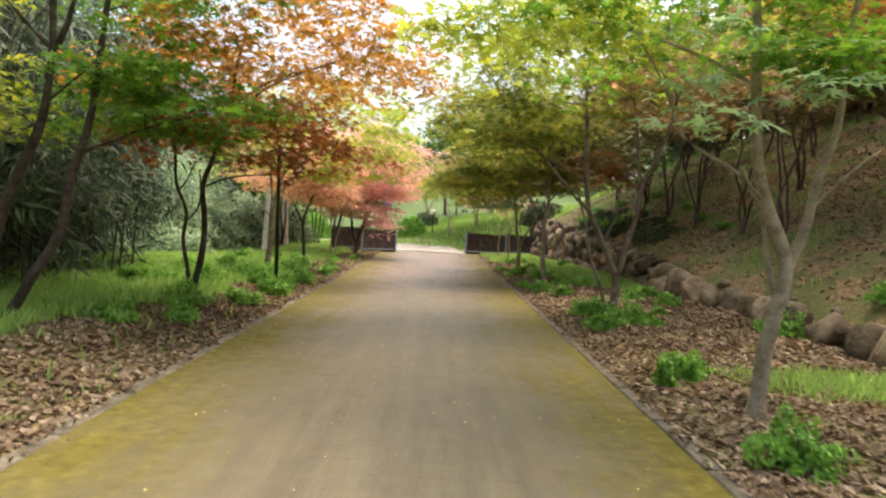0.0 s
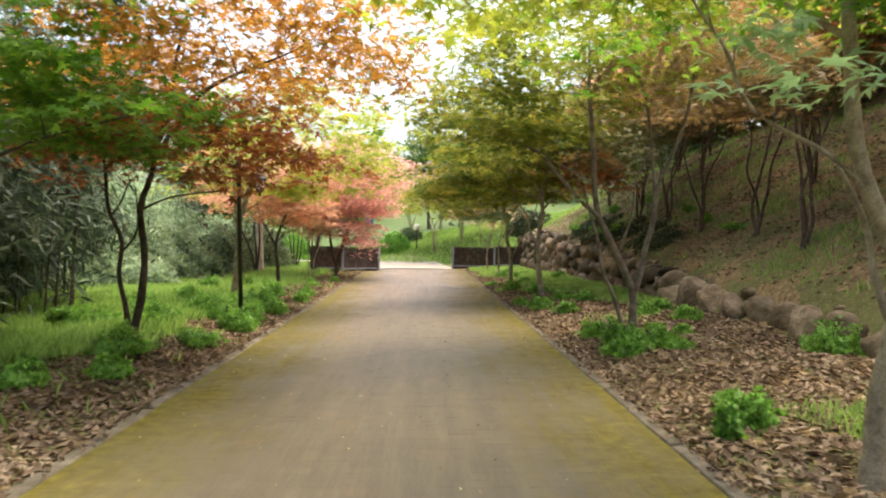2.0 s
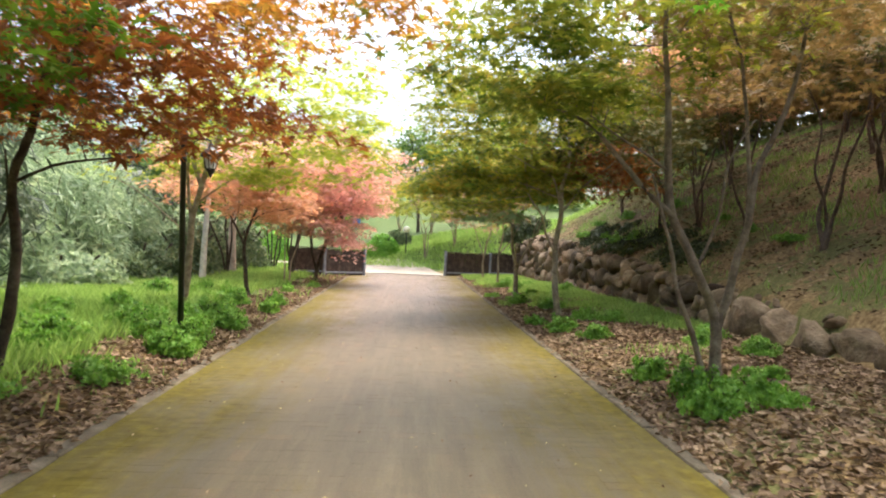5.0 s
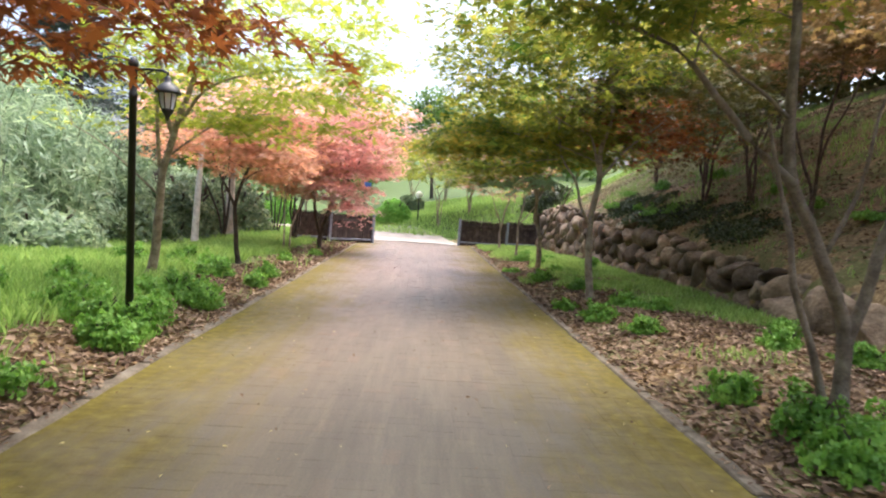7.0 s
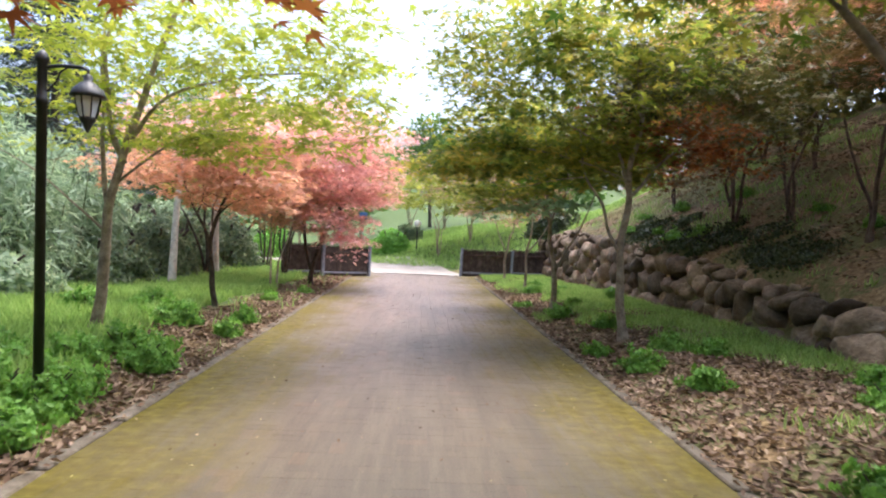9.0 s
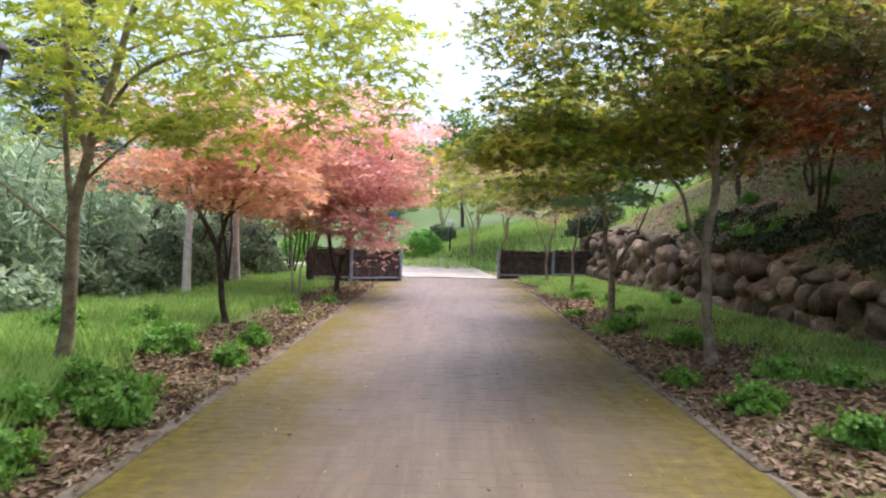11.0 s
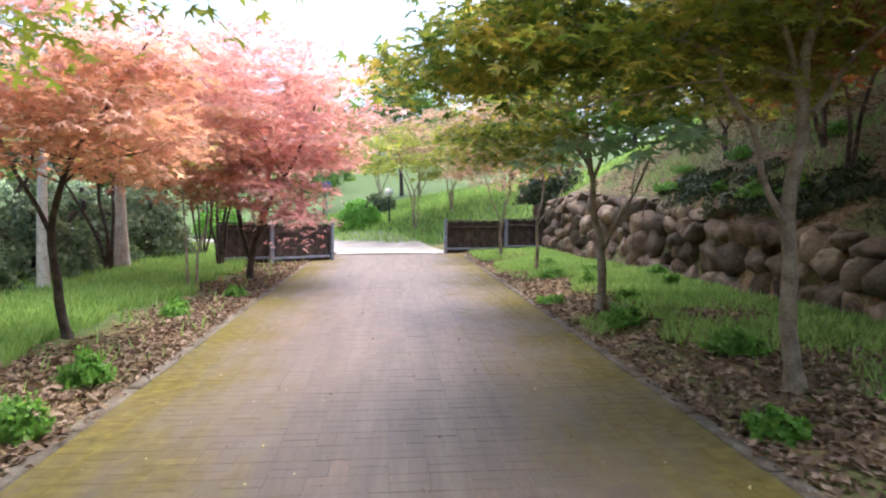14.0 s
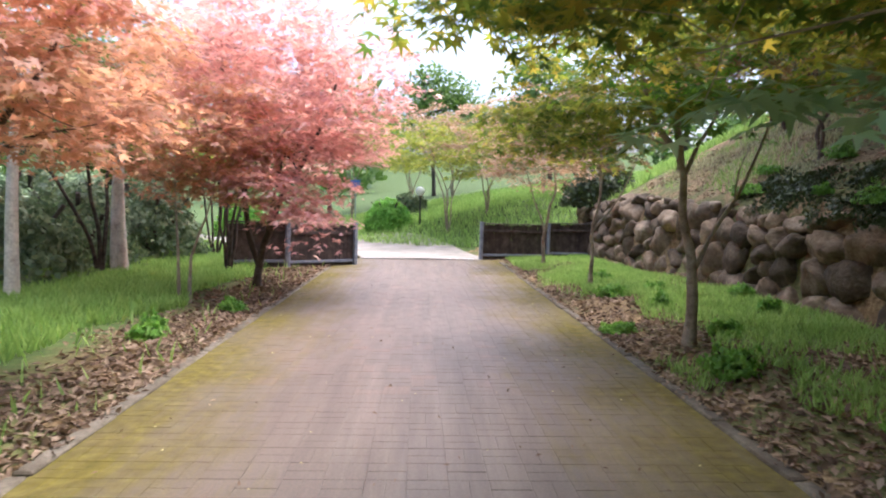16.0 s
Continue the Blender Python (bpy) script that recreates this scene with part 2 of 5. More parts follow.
MAPLE = star_leaf([(-52, 0.62), (-5, 0.85), (38, 0.95), (90, 1.0), (142, 0.8)])
SPRIG = (np.array([(0, 0, 0), (0.36, 0.42, -0.03), (0, 1, -0.12), (-0.36, 0.42, 0.05)], float), np.array([(0, 1, 2), (0, 2, 3)]))
BLADE = (np.array([(-0.06, 0, 0), (0.06, 0, 0), (0.04, 0.55, 0.1), (0, 1, 0.35)], float), np.array([(0, 1, 2), (0, 2, 3)]))
CURL = (np.array([(0, -0.55, 0.03), (0.27, 0.0, 0.17), (0, 0.55, 0.06), (-0.27, 0.08, 0.22), (0.0, 0.0, 0.0)], float), np.array([(0, 1, 4), (1, 2, 4), (2, 3, 4), (3, 0, 4)]))


def scatter_mesh(name, shape, place, size, normal, heading, material):
    """One mesh of many leaves: place (n,3), size (n,), normal (n,3), heading (n,3) along the leaf."""
    P, T = shape
    n = len(place)
    z = normal / np.linalg.norm(normal, axis=1, keepdims=True)
    y = heading - (heading * z).sum(1, keepdims=True) * z
    y /= np.maximum(np.linalg.norm(y, axis=1, keepdims=True), 1e-6)
    x = np.cross(y, z)
    V = place[:, None, :] + size[:, None, None] * (P[None, :, 0:1] * x[:, None, :] + P[None, :, 1:2] * y[:, None, :] + P[None, :, 2:3] * z[:, None, :])
    F = (T[None] + (np.arange(n) * len(P))[:, None, None]).reshape(-1, 3)
    me = bpy.data.meshes.new(name)
    me.vertices.add(n * len(P))
    me.vertices.foreach_set("co", V.reshape(-1).astype(np.float32))
    me.loops.add(F.size)
    me.loops.foreach_set("vertex_index", F.reshape(-1).astype(np.int32))
    me.polygons.add(len(F))
    me.polygons.foreach_set("loop_start", np.arange(0, F.size, 3, dtype=np.int32))
    me.polygons.foreach_set("loop_total", np.full(len(F), 3, dtype=np.int32))
    me.materials.append(material)
    me.update(calc_edges=True)
    return me


def unit(rng, n):
    v = rng.normal(size=(n, 3))
    return v / np.linalg.norm(v, axis=1, keepdims=True)


# ---- ground ----
def axis(fine_from, fine_to, step, far):
    a = list(np.arange(fine_from, fine_to, step))
    d, v = step, fine_to
    while v < far:
        a.append(v)
        d *= 1.25
        v += d
    d, v, low = step, fine_from - step, []
    while v > -far:
        low.append(v)
        d *= 1.25
        v -= d
    return low[::-1] + a


def build_ground():
    xs, ys = axis(-9, 13, 0.22, 420), axis(-2, 48, 0.28, 420)
    V = [(x, y, land(x, y) - (0.06 if road_left(y) - 0.1 < x < road_right(y) + 0.1 and y < 34 else 0.0)) for y in ys for x in xs]
    k = len(xs)
    F = [(j * k + i, j * k + i + 1, (j + 1) * k + i + 1, (j + 1) * k + i) for j in range(len(ys) - 1) for i in range(k - 1)]
    m, n, l, b = mat("soil_litter_and_grass", 0.95, 0.15)
    soil = ramp(n, l, tex(n, l, 14, 5), [(0.3, (0.085, 0.055, 0.027)), (0.5, (0.20, 0.138, 0.068)), (0.7, (0.34, 0.25, 0.135))])
    green = ramp(n, l, tex(n, l, 9, 5), [(0.3, (0.045, 0.07, 0.02)), (0.55, (0.085, 0.125, 0.034)), (0.75, (0.14, 0.175, 0.06))])
    pos = n.new("ShaderNodeSeparateXYZ")
    l.new(n.new("ShaderNodeNewGeometry").outputs["Position"], pos.inputs[0])
    patch = tex(n, l, 0.7, 4)
    # grass where it grows: the left lawn and the ground past the gate
    lawn = n.new("ShaderNodeMapRange")
    lawn.inputs[1].default_value, lawn.inputs[2].default_value = -2.7, -3.5
    l.new(calc(n, l, "ADD", pos.outputs[0], calc(n, l, "MULTIPLY", tex(n, l, 2.2, 6, 0.75), 1.4)), lawn.inputs[0])
    left = lawn.outputs[0]
    far = calc(n, l, "GREATER_THAN", calc(n, l, "ADD", pos.outputs[1], calc(n, l, "MULTIPLY", patch, 4.0)), 36.5)
    slope = calc(n, l, "MULTIPLY", calc(n, l, "GREATER_THAN", tex(n, l, 1.1, 6, 0.7), 0.5), 0.6)
    f = calc(n, l, "MAXIMUM", calc(n, l, "MAXIMUM", left, far), slope)
    dull = calc(n, l, "GREATER_THAN", pos.outputs[1], 46.0)
    green = mix(n, l, calc(n, l, "MULTIPLY", dull, 0.6), green, (0.07, 0.10, 0.035))
    l.new(mix(n, l, f, soil, green), b.inputs["Base Color"])
    bump(n, l, b, tex(n, l, 30, 4), 0.8, 0.03)
    ob = new("ground", mesh_of("ground", V, F, m, True))
    tagged(ob, "soil and grass with leaf litter rising to a hillside", "ground", kind="structure")


build_ground()


# ---- road ----
ROAD_END = 31.6


def paver_mat():
    m, n, l, b = mat("clay_pavers_with_moss", 0.58, 0.5)
    g = n.new("ShaderNodeNewGeometry")
    pos = n.new("ShaderNodeSeparateXYZ")
    l.new(g.outputs["Position"], pos.inputs[0])
    stretch = n.new("ShaderNodeVectorMath")
    stretch.operation = "MULTIPLY"
    stretch.inputs[1].default_value = (1.0, 0.09, 1.0)
    l.new(g.outputs["Position"], stretch.inputs[0])
    streak = stretch.outputs[0]
    big, mid, small = tex(n, l, 0.9, 4), tex(n, l, 5, 6, 0.75, streak), tex(n, l, 60, 3)
    brick = ramp(n, l, mid, [(0.3, (0.094, 0.064, 0.047)), (0.5, (0.128, 0.09, 0.069)), (0.72, (0.168, 0.125, 0.099))])
    silt = ramp(n, l, mid, [(0.3, (0.068, 0.052, 0.028)), (0.5, (0.099, 0.078, 0.045)), (0.72, (0.136, 0.11, 0.067))])
    film = n.new("ShaderNodeMapRange")
    film.inputs[1].default_value, film.inputs[2].default_value = 11.0, 22.0
    l.new(calc(n, l, "ADD", pos.outputs[1], calc(n, l, "MULTIPLY", big, 4.0)), film.inputs[0])
    base = mix(n, l, film.outputs[0], silt, brick)
    isle = ramp(n, l, g.outputs["Random Per Island"], [(0.0, (0.92, 0.915, 0.91)), (0.6, (1.0, 1.0, 1.0)), (0.9, (1.06, 1.04, 1.02)), (1.0, (1.16, 1.04, 0.99))])
    base = mix(n, l, 1.0, base, isle, "MULTIPLY")
    base = mix(n, l, 0.45, base, ramp(n, l, small, [(0.3, (0.5, 0.5, 0.5)), (0.7, (1.35, 1.35, 1.35))]), "MULTIPLY")
    base = mix(n, l, 0.7, base, ramp(n, l, tex(n, l, 1.6, 6, 0.7, streak), [(0.32, (0.68, 0.67, 0.64)), (0.5, (1.0, 1.0, 1.0)), (0.68, (1.22, 1.2, 1.16))]), "MULTIPLY")
    # moss keeps to the sides, in streaks
    centre = calc(n, l, "ADD", pos.outputs[0], calc(n, l, "ADD", calc(n, l, "MULTIPLY", pos.outputs[1], 0.0105), 0.27))
    side = calc(n, l, "ABSOLUTE", centre)
    f = calc(n, l, "ADD", side, calc(n, l, "MULTIPLY", calc(n, l, "SUBTRACT", big, 0.5), 1.8))
    f = calc(n, l, "ADD", f, calc(n, l, "MULTIPLY", calc(n, l, "SUBTRACT", mid, 0.5), 2.2))
    f = calc(n, l, "SUBTRACT", f, calc(n, l, "MULTIPLY", calc(n, l, "MAXIMUM", calc(n, l, "SUBTRACT", pos.outputs[1], 15.0), 0.0), 0.018))
    cover = n.new("ShaderNodeMapRange")
    cover.inputs[1].default_value, cover.inputs[2].default_value, cover.inputs[4].default_value = 0.85, 2.15, 0.93
    l.new(f, cover.inputs[0])
    moss = ramp(n, l, tex(n, l, 8, 5), [(0.3, (0.074, 0.062, 0.013)), (0.55, (0.13, 0.106, 0.02)), (0.75, (0.195, 0.162, 0.034))])
    l.new(mix(n, l, cover.outputs[0], base, moss), b.inputs["Base Color"])
    # moss is matt, the worn clay has a faint sheen
    l.new(calc(n, l, "MULTIPLY_ADD", cover.outputs[0], 0.4, 0.56), b.inputs["Roughness"])
    l.new(calc(n, l, "MULTIPLY_ADD", cover.outputs[0], -0.4, 0.48), b.inputs["Specular IOR Level"])
    bump(n, l, b, calc(n, l, "ADD", mid, small), 0.35, 0.004)
    return m


PAVER = paver_mat()


def paver_block(L, W):
    """Corners and faces of one chamfered paver, top at z 0."""
    c = 0.002
    a, b = L / 2, W / 2
    P = [(-a, -b, -0.03), (a, -b, -0.03), (a, b, -0.03), (-a, b, -0.03), (-a, -b, -c), (a, -b, -c), (a, b, -c), (-a, b, -c),
         (-a + c, -b + c, 0), (a - c, -b + c, 0), (a - c, b - c, 0), (-a + c, b - c, 0)]
    F = [(8, 9, 10, 11)]
    for i in range(4):
        j = (i + 1) % 4
        F += [(i, j, 4 + j, 4 + i), (4 + i, 4 + j, 8 + j, 8 + i)]
    return P, F


def build_road():
    rng = random.Random(4)
    road = new("road")
    tagged(road, "brown clay paver path with yellow moss at both sides", "path", kind="structure")
    V, F = [], []
    ys = np.arange(-6, ROAD_END + 0.01, 0.5)
    for y in ys:
        deep = -0.0006 - 0.0018 * smooth(11, 17, y)
        V += [(road_left(y) - 0.02, y, deep), (road_right(y) + 0.02, y, deep)]
    F = [(2 * i, 2 * i + 1, 2 * i + 3, 2 * i + 2) for i in range(len(ys) - 1)]
    part_mesh("bedding", mesh_of("bedding", V, F, PAVER), road, "sand and moss in the joints")
    L, W, gap = 0.23, 0.115, 0.003
    P, Q = paver_block(L - gap, W - gap)
    singles, V, F = [], [], []
    row, y = 0, -5.9
    while y < ROAD_END:
        col, x = 0, road_left(y) + 0.115
        while x < road_right(y) - 0.06:
            flat = (row + col) % 2 == 0
            for s in (-W / 2, W / 2):
                cx, cy, z = (x, y + s, rng.uniform(-0.001, 0.001)) if flat else (x + s, y, rng.uniform(-0.001, 0.001))
                if 15.6 < y < 18.5 and -1.5 < x < 1.0:
                    singles.append((cx, cy, z, 0 if flat else 90))
                else:
                    o = len(V)
                    V += [((px if flat else -py) + cx, (py if flat else px) + cy, z + pz) for px, py, pz in P]
                    F += [tuple(o + i for i in f) for f in Q]
            col, x = col + 1, x + L
        row, y = row + 1, y + L
    part_mesh("paving", mesh_of("paving", V, F, PAVER), road)["kind"] = "stuff"
    return road, singles, (P, Q)


ROAD, PAVER_SPOTS, PAVER_SHAPE = build_road()


def build_kerb(side, name):
    rng = random.Random(7 if side < 0 else 8)
    kerb = tagged(new(name), "row of weathered concrete kerb stones beside the path", "kerb", kind="structure")
    bm = bmesh.new()
    box(bm, 0, 0, 0, 0.12, 0.985, 0.2, 0.012)
    bmesh.ops.subdivide_edges(bm, edges=[e for e in bm.edges if abs(e.verts[0].co.y - e.verts[1].co.y) > 0.5], cuts=3)
    for v in bm.verts:
        v.co += Vector((noise.noise(v.co * 5), 0, noise.noise(v.co * 5 + Vector((9, 0, 0))))) * 0.008
    me = bpy.data.meshes.new("kerb_stone")
    bm.to_mesh(me)
    bm.free()
    me.materials.append(CONCRETE)
    y = -5.5
    while y < 30.0 - (0.6 if side < 0 else -1):
        x = road_left(y) - 0.065 if side < 0 else road_right(y) + 0.065
        turn = 0.86 if side < 0 else 0.34
        part_mesh("kerb_stone", me, kerb, "", pose(x + rng.uniform(-.008, .008), y, -0.086 + rng.uniform(-.006, .006), 0, rng.uniform(-2, 2), turn + rng.uniform(-.4, .4)))
        y += 1.0


build_kerb(-1, "kerb_left")
build_kerb(1, "kerb_right")


def build_far_path():
    """The pale lane past the gate, bending away to the left."""
    V, F = [], []
    line = spline([(-0.6, 31.6, 0), (-0.75, 33.2, 0), (-2.2, 35.6, 0), (-5.5, 38.2, 0), (-11, 40.5, 0), (-22, 42.5, 0)], 0.5)
    for i, p in enumerate(line):
        d = (line[min(i + 1, len(line) - 1)] - line[max(i - 1, 0)]).normalized()
        s = Vector((d.y, -d.x, 0))
        w = 1.75 + 0.5 * smooth(0, 5, i * 0.5)
        for k in range(9):
            q = p + s * w * (k / 4 - 1)
            V.append((q.x, q.y, land(q.x, q.y) + 0.015 + 0.02 * (1 - abs(k / 4 - 1))))
    F = [(9 * i + k, 9 * i + k + 1, 9 * i + k + 10, 9 * i + k + 9) for i in range(len(line) - 1) for k in range(8)]
    m = surface("pale_sandy_concrete", (0.22, 0.19, 0.16), (0.29, 0.255, 0.22), (0.37, 0.33, 0.29), 1.2, 0.8, 0.3, 0.01, 30)
    tagged(new("pavement", mesh_of("pavement", V, F, m, True)), "pale sandy lane bending away past the gate", "path", kind="structure")
    bm = bmesh.new()
    box(bm, -0.65, 0, 0, 3.2, 0.16, 0.1, 0.01)
    for i in range(16):
        box(bm, -2.15 + 0.2 * i, 0, 0.052, 0.05, 0.11, 0.008)
    ob = part("drain_cover", bm, surface("worn_drain_steel", (0.3, 0.3, 0.3), (0.45, 0.45, 0.45), (0.6, 0.6, 0.6), 8, 0.5, 0.2), None)
    ob.location = (0, 31.75, -0.03)
    tagged(ob, "pale steel drain cover across the path at the gate", "drain", kind="structure")


build_far_path()


# ---- trees ----
def leaf_sprays(rng, centres, radii, count, size, droop=0.25):
    """Flat layered sprays of leaves round the centres."""
    n = len(centres) * count
    c = np.repeat(centres, count, 0)
    r = np.repeat(radii, count)
    a, q = rng.uniform(0, 2 * np.pi, n), np.sqrt(rng.uniform(0.0, 1, n))
    off = np.stack([np.cos(a) * q, np.sin(a) * q, np.zeros(n)], 1) * r[:, None]
    tilt = np.repeat(rng.normal(0, 0.16, (len(centres), 2)), count, 0)
    off[:, 2] = off[:, 0] * tilt[:, 0] + off[:, 1] * tilt[:, 1] - droop * r * q * q + rng.normal(0, 0.035, n)
    normal = np.stack([rng.normal(0, 0.42, n) + 0.3 * np.cos(a) * q, rng.normal(0, 0.42, n) + 0.3 * np.sin(a) * q, np.ones(n)], 1)
    heading = np.stack([np.cos(a), np.sin(a), np.full(n, -0.2)], 1) + rng.normal(0, 0.5, (n, 3))
    return c + off, size * rng.uniform(0.65, 1.2, n), normal, heading


def maple(base, stems, crowns, bark, label, seed, leaf=0.095, per=38, shape=MAPLE, spray=0.46, group="maples beside the path"):
    """A maple. stems: (points, thickness at foot, at tip), from the foot; crowns: (centre, radii, sprays, material, label, and if they differ leaf size and leaves a spray)."""
    rng = np.random.default_rng(seed)
    tree = tagged(new("maple_tree"), label, "tree", group)
    tree.location = base
    o = Vector(base)
    V, F, nodes = [], [], []
    for k, (pts, r0, r1) in enumerate(stems):
        line = spline([Vector(p) - o for p in pts])
        n = len(line)
        line = [p + Vector((noise.noise(p * 1.7 + o), noise.noise(p * 1.7 - o), 0)) * 0.05 * min(1, i / 4) for i, p in enumerate(line)]
        radii = [r0 + (r1 - r0) * (i / (n - 1)) ** 0.8 for i in range(n)]
        if k == 0 or (Vector(pts[0]) - o).length < 0.35:
            radii[0] *= 1.5
            radii[1] *= 1.18
            line[0] = line[0] - Vector((0, 0, 0.12))
        radii = [r * (1 + 0.12 * noise.noise(p * 6 + o)) for p, r in zip(line, radii)]
        V, F = [], []
        tube(V, F, line, radii, 9)
        foot = k == 0 or (Vector(pts[0]) - o).length < 0.5
        part_mesh("trunk" if foot else "bough", mesh_of("trunk", V, F, bark, True), tree)
        nodes += [(p, r, i / n) for i, (p, r) in enumerate(zip(line, radii)) if p.z > 1.1 and i % 2 == 0]
    V, F = [], []
    for c, rad, count, material, text, *own in crowns:
        a, q = rng.uniform(0, 2 * np.pi, count), np.sqrt(rng.uniform(0.02, 1.0, count))
        lump = np.array([1.0 + 0.45 * noise.noise(Vector((math.cos(v), math.sin(v), 0)) * 1.8 + o + Vector(c)) for v in a])
        level = rng.uniform(-1, 1, count) * np.sqrt(np.maximum(0.12, 1 - 0.85 * q * q))
        tier = 0.34 / rad[2]
        level = np.round(level / tier) * tier + rng.normal(0, 0.06, count) - 0.35 * q * q + 0.1
        d = np.stack([np.cos(a) * q * lump * 0.98, np.sin(a) * q * lump * 0.98, level], 1)
        spots = np.array(c) - np.array(base) + d * np.array(rad)
        order = np.argsort([min((Vector(s) - p[0]).length for p in nodes) for s in spots])
        for s in spots[order]:
            s = Vector(s)
            best = min(nodes, key=lambda q: (q[0] - s).length + max(0.0, q[0].z - s.z + 0.1) * 1.2)
            p, r, _ = best
            span = (s - p).length
            mid = p.lerp(s, 0.5) + Vector(rng.normal(0, 0.09, 3)) * span + Vector((0, 0, 0.07 * span))
            line = spline([p, mid, s], 0.25)
            r0 = min(r * 0.7, 0.006 + 0.011 * span)
            tube(V, F, line, [r0 + (0.003 - r0) * i / (len(line) - 1) for i in range(len(line))], 4)
            nodes += [(q, r0 * (1 - 0.7 * i / len(line)), 1) for i, q in enumerate(line) if i % 2 and q.z > 1.0]
        sizes = rng.uniform(0.7, 1.3, count) * spray
        me = scatter_mesh("crown", shape, *leaf_sprays(rng, spots, sizes * (0.6 if own else 1.0), own[1] if own else per, own[0] if own else leaf), material)
        part_mesh("crown", me, tree, text)
    part_mesh("branch_work", mesh_of("branch_work", V, F, bark, True), tree)["kind"] = "stuff"
    return tree


def wild_maple(x, y, seed, height, stems, material, bark, label, spread=1.5, sprays=45, leaf=0.1, per=40, lean=(0, 0), group="maples on the slope", crown_at=0.8, fork=0.0):
    """A maple of several rising stems, shaped by chance."""
    r = random.Random(seed)
    z = land(x, y)
    S = []
    turn = r.uniform(0, 6.28)
    for k in range(stems):
        a = turn + 6.28 * k / stems + r.uniform(-0.5, 0.5)
        out = spread * r.uniform(0.3, 0.7)
        top = height * r.uniform(0.75, 1.0)
        P = [(x + 0.03 * math.cos(a), y + 0.03 * math.sin(a), z)]
        for f in (0.18, 0.4, 0.65, 1.0):
            g = out * max(0.0, (f - fork) / (1 - fork)) ** 1.1
            P.append((x + lean[0] * f + g * math.cos(a) + r.uniform(-.13, .13), y + lean[1] * f + g * math.sin(a) + r.uniform(-.13, .13), z + top * f))
        S.append((P, 0.018 + 0.0085 * height * r.uniform(0.6, 1.0) / max(1, stems ** 0.5) * 1.2, 0.011))
    c = (x + lean[0], y + lean[1], z + height * crown_at)
    return maple((x, y, z), S, [(c, (spread * 1.15, spread * 1.15, height * 0.26), sprays, material, "")], bark, label, seed, leaf, per, group=group)


# beside the path, on the bamboo's side
maple((-4.6, 6.45, 0.2), [([(-4.55, 6.45, 0.12), (-4.18, 6.45, 0.72), (-3.96, 6.45, 1.14), (-3.81, 6.45, 1.84), (-3.63, 6.45, 2.59), (-3.51, 6.45, 3.45), (-3.4, 6.5, 4.3)], 0.062, 0.02),
      ([(-4.7, 6.4, 0.15), (-4.62, 6.42, 1.0), (-4.42, 6.43, 1.6), (-4.25, 6.45, 2.1), (-4.09, 6.45, 2.46), (-4.03, 6.45, 3.08), (-4.06, 6.45, 3.6), (-4.1, 6.3, 4.6)], 0.075, 0.022),
      ([(-4.06, 6.45, 3.05), (-4.31, 6.43, 3.29), (-4.49, 6.4, 3.51), (-4.9, 6.3, 3.8)], 0.03, 0.012), ([(-4.03, 6.45, 3.05), (-3.9, 6.45, 3.3), (-3.75, 6.4, 3.8)], 0.04, 0.012),
      ([(-3.78, 6.46, 2.0), (-3.3, 6.9, 2.35), (-2.7, 7.2, 2.6)], 0.022, 0.008), ([(-4.15, 6.45, 2.3), (-4.45, 6.2, 2.1), (-4.7, 6.0, 2.0)], 0.018, 0.006), ([(-4.1, 6.45, 2.5), (-3.7, 6.3, 2.75), (-3.3, 6.0, 3.0)], 0.018, 0.006)],
      [((-3.7, 6.3, 4.4), (2.0, 1.8, 0.8), 95, LEAF_GREEN, ""), ((-4.6, 6.1, 2.3), (0.5, 0.5, 0.3), 9, LEAF_LIME, "yellow-green leaves"), ((-5.2, 6.8, 3.0), (0.9, 0.9, 0.7), 24, LEAF_LIME, "yellow-green leaves"), ((-3.0, 6.6, 2.95), (0.8, 0.7, 0.3), 22, LEAF_GREEN, "")],
      BARK_DARK, "leaning green maple with two dark trunks in the grass", 11)
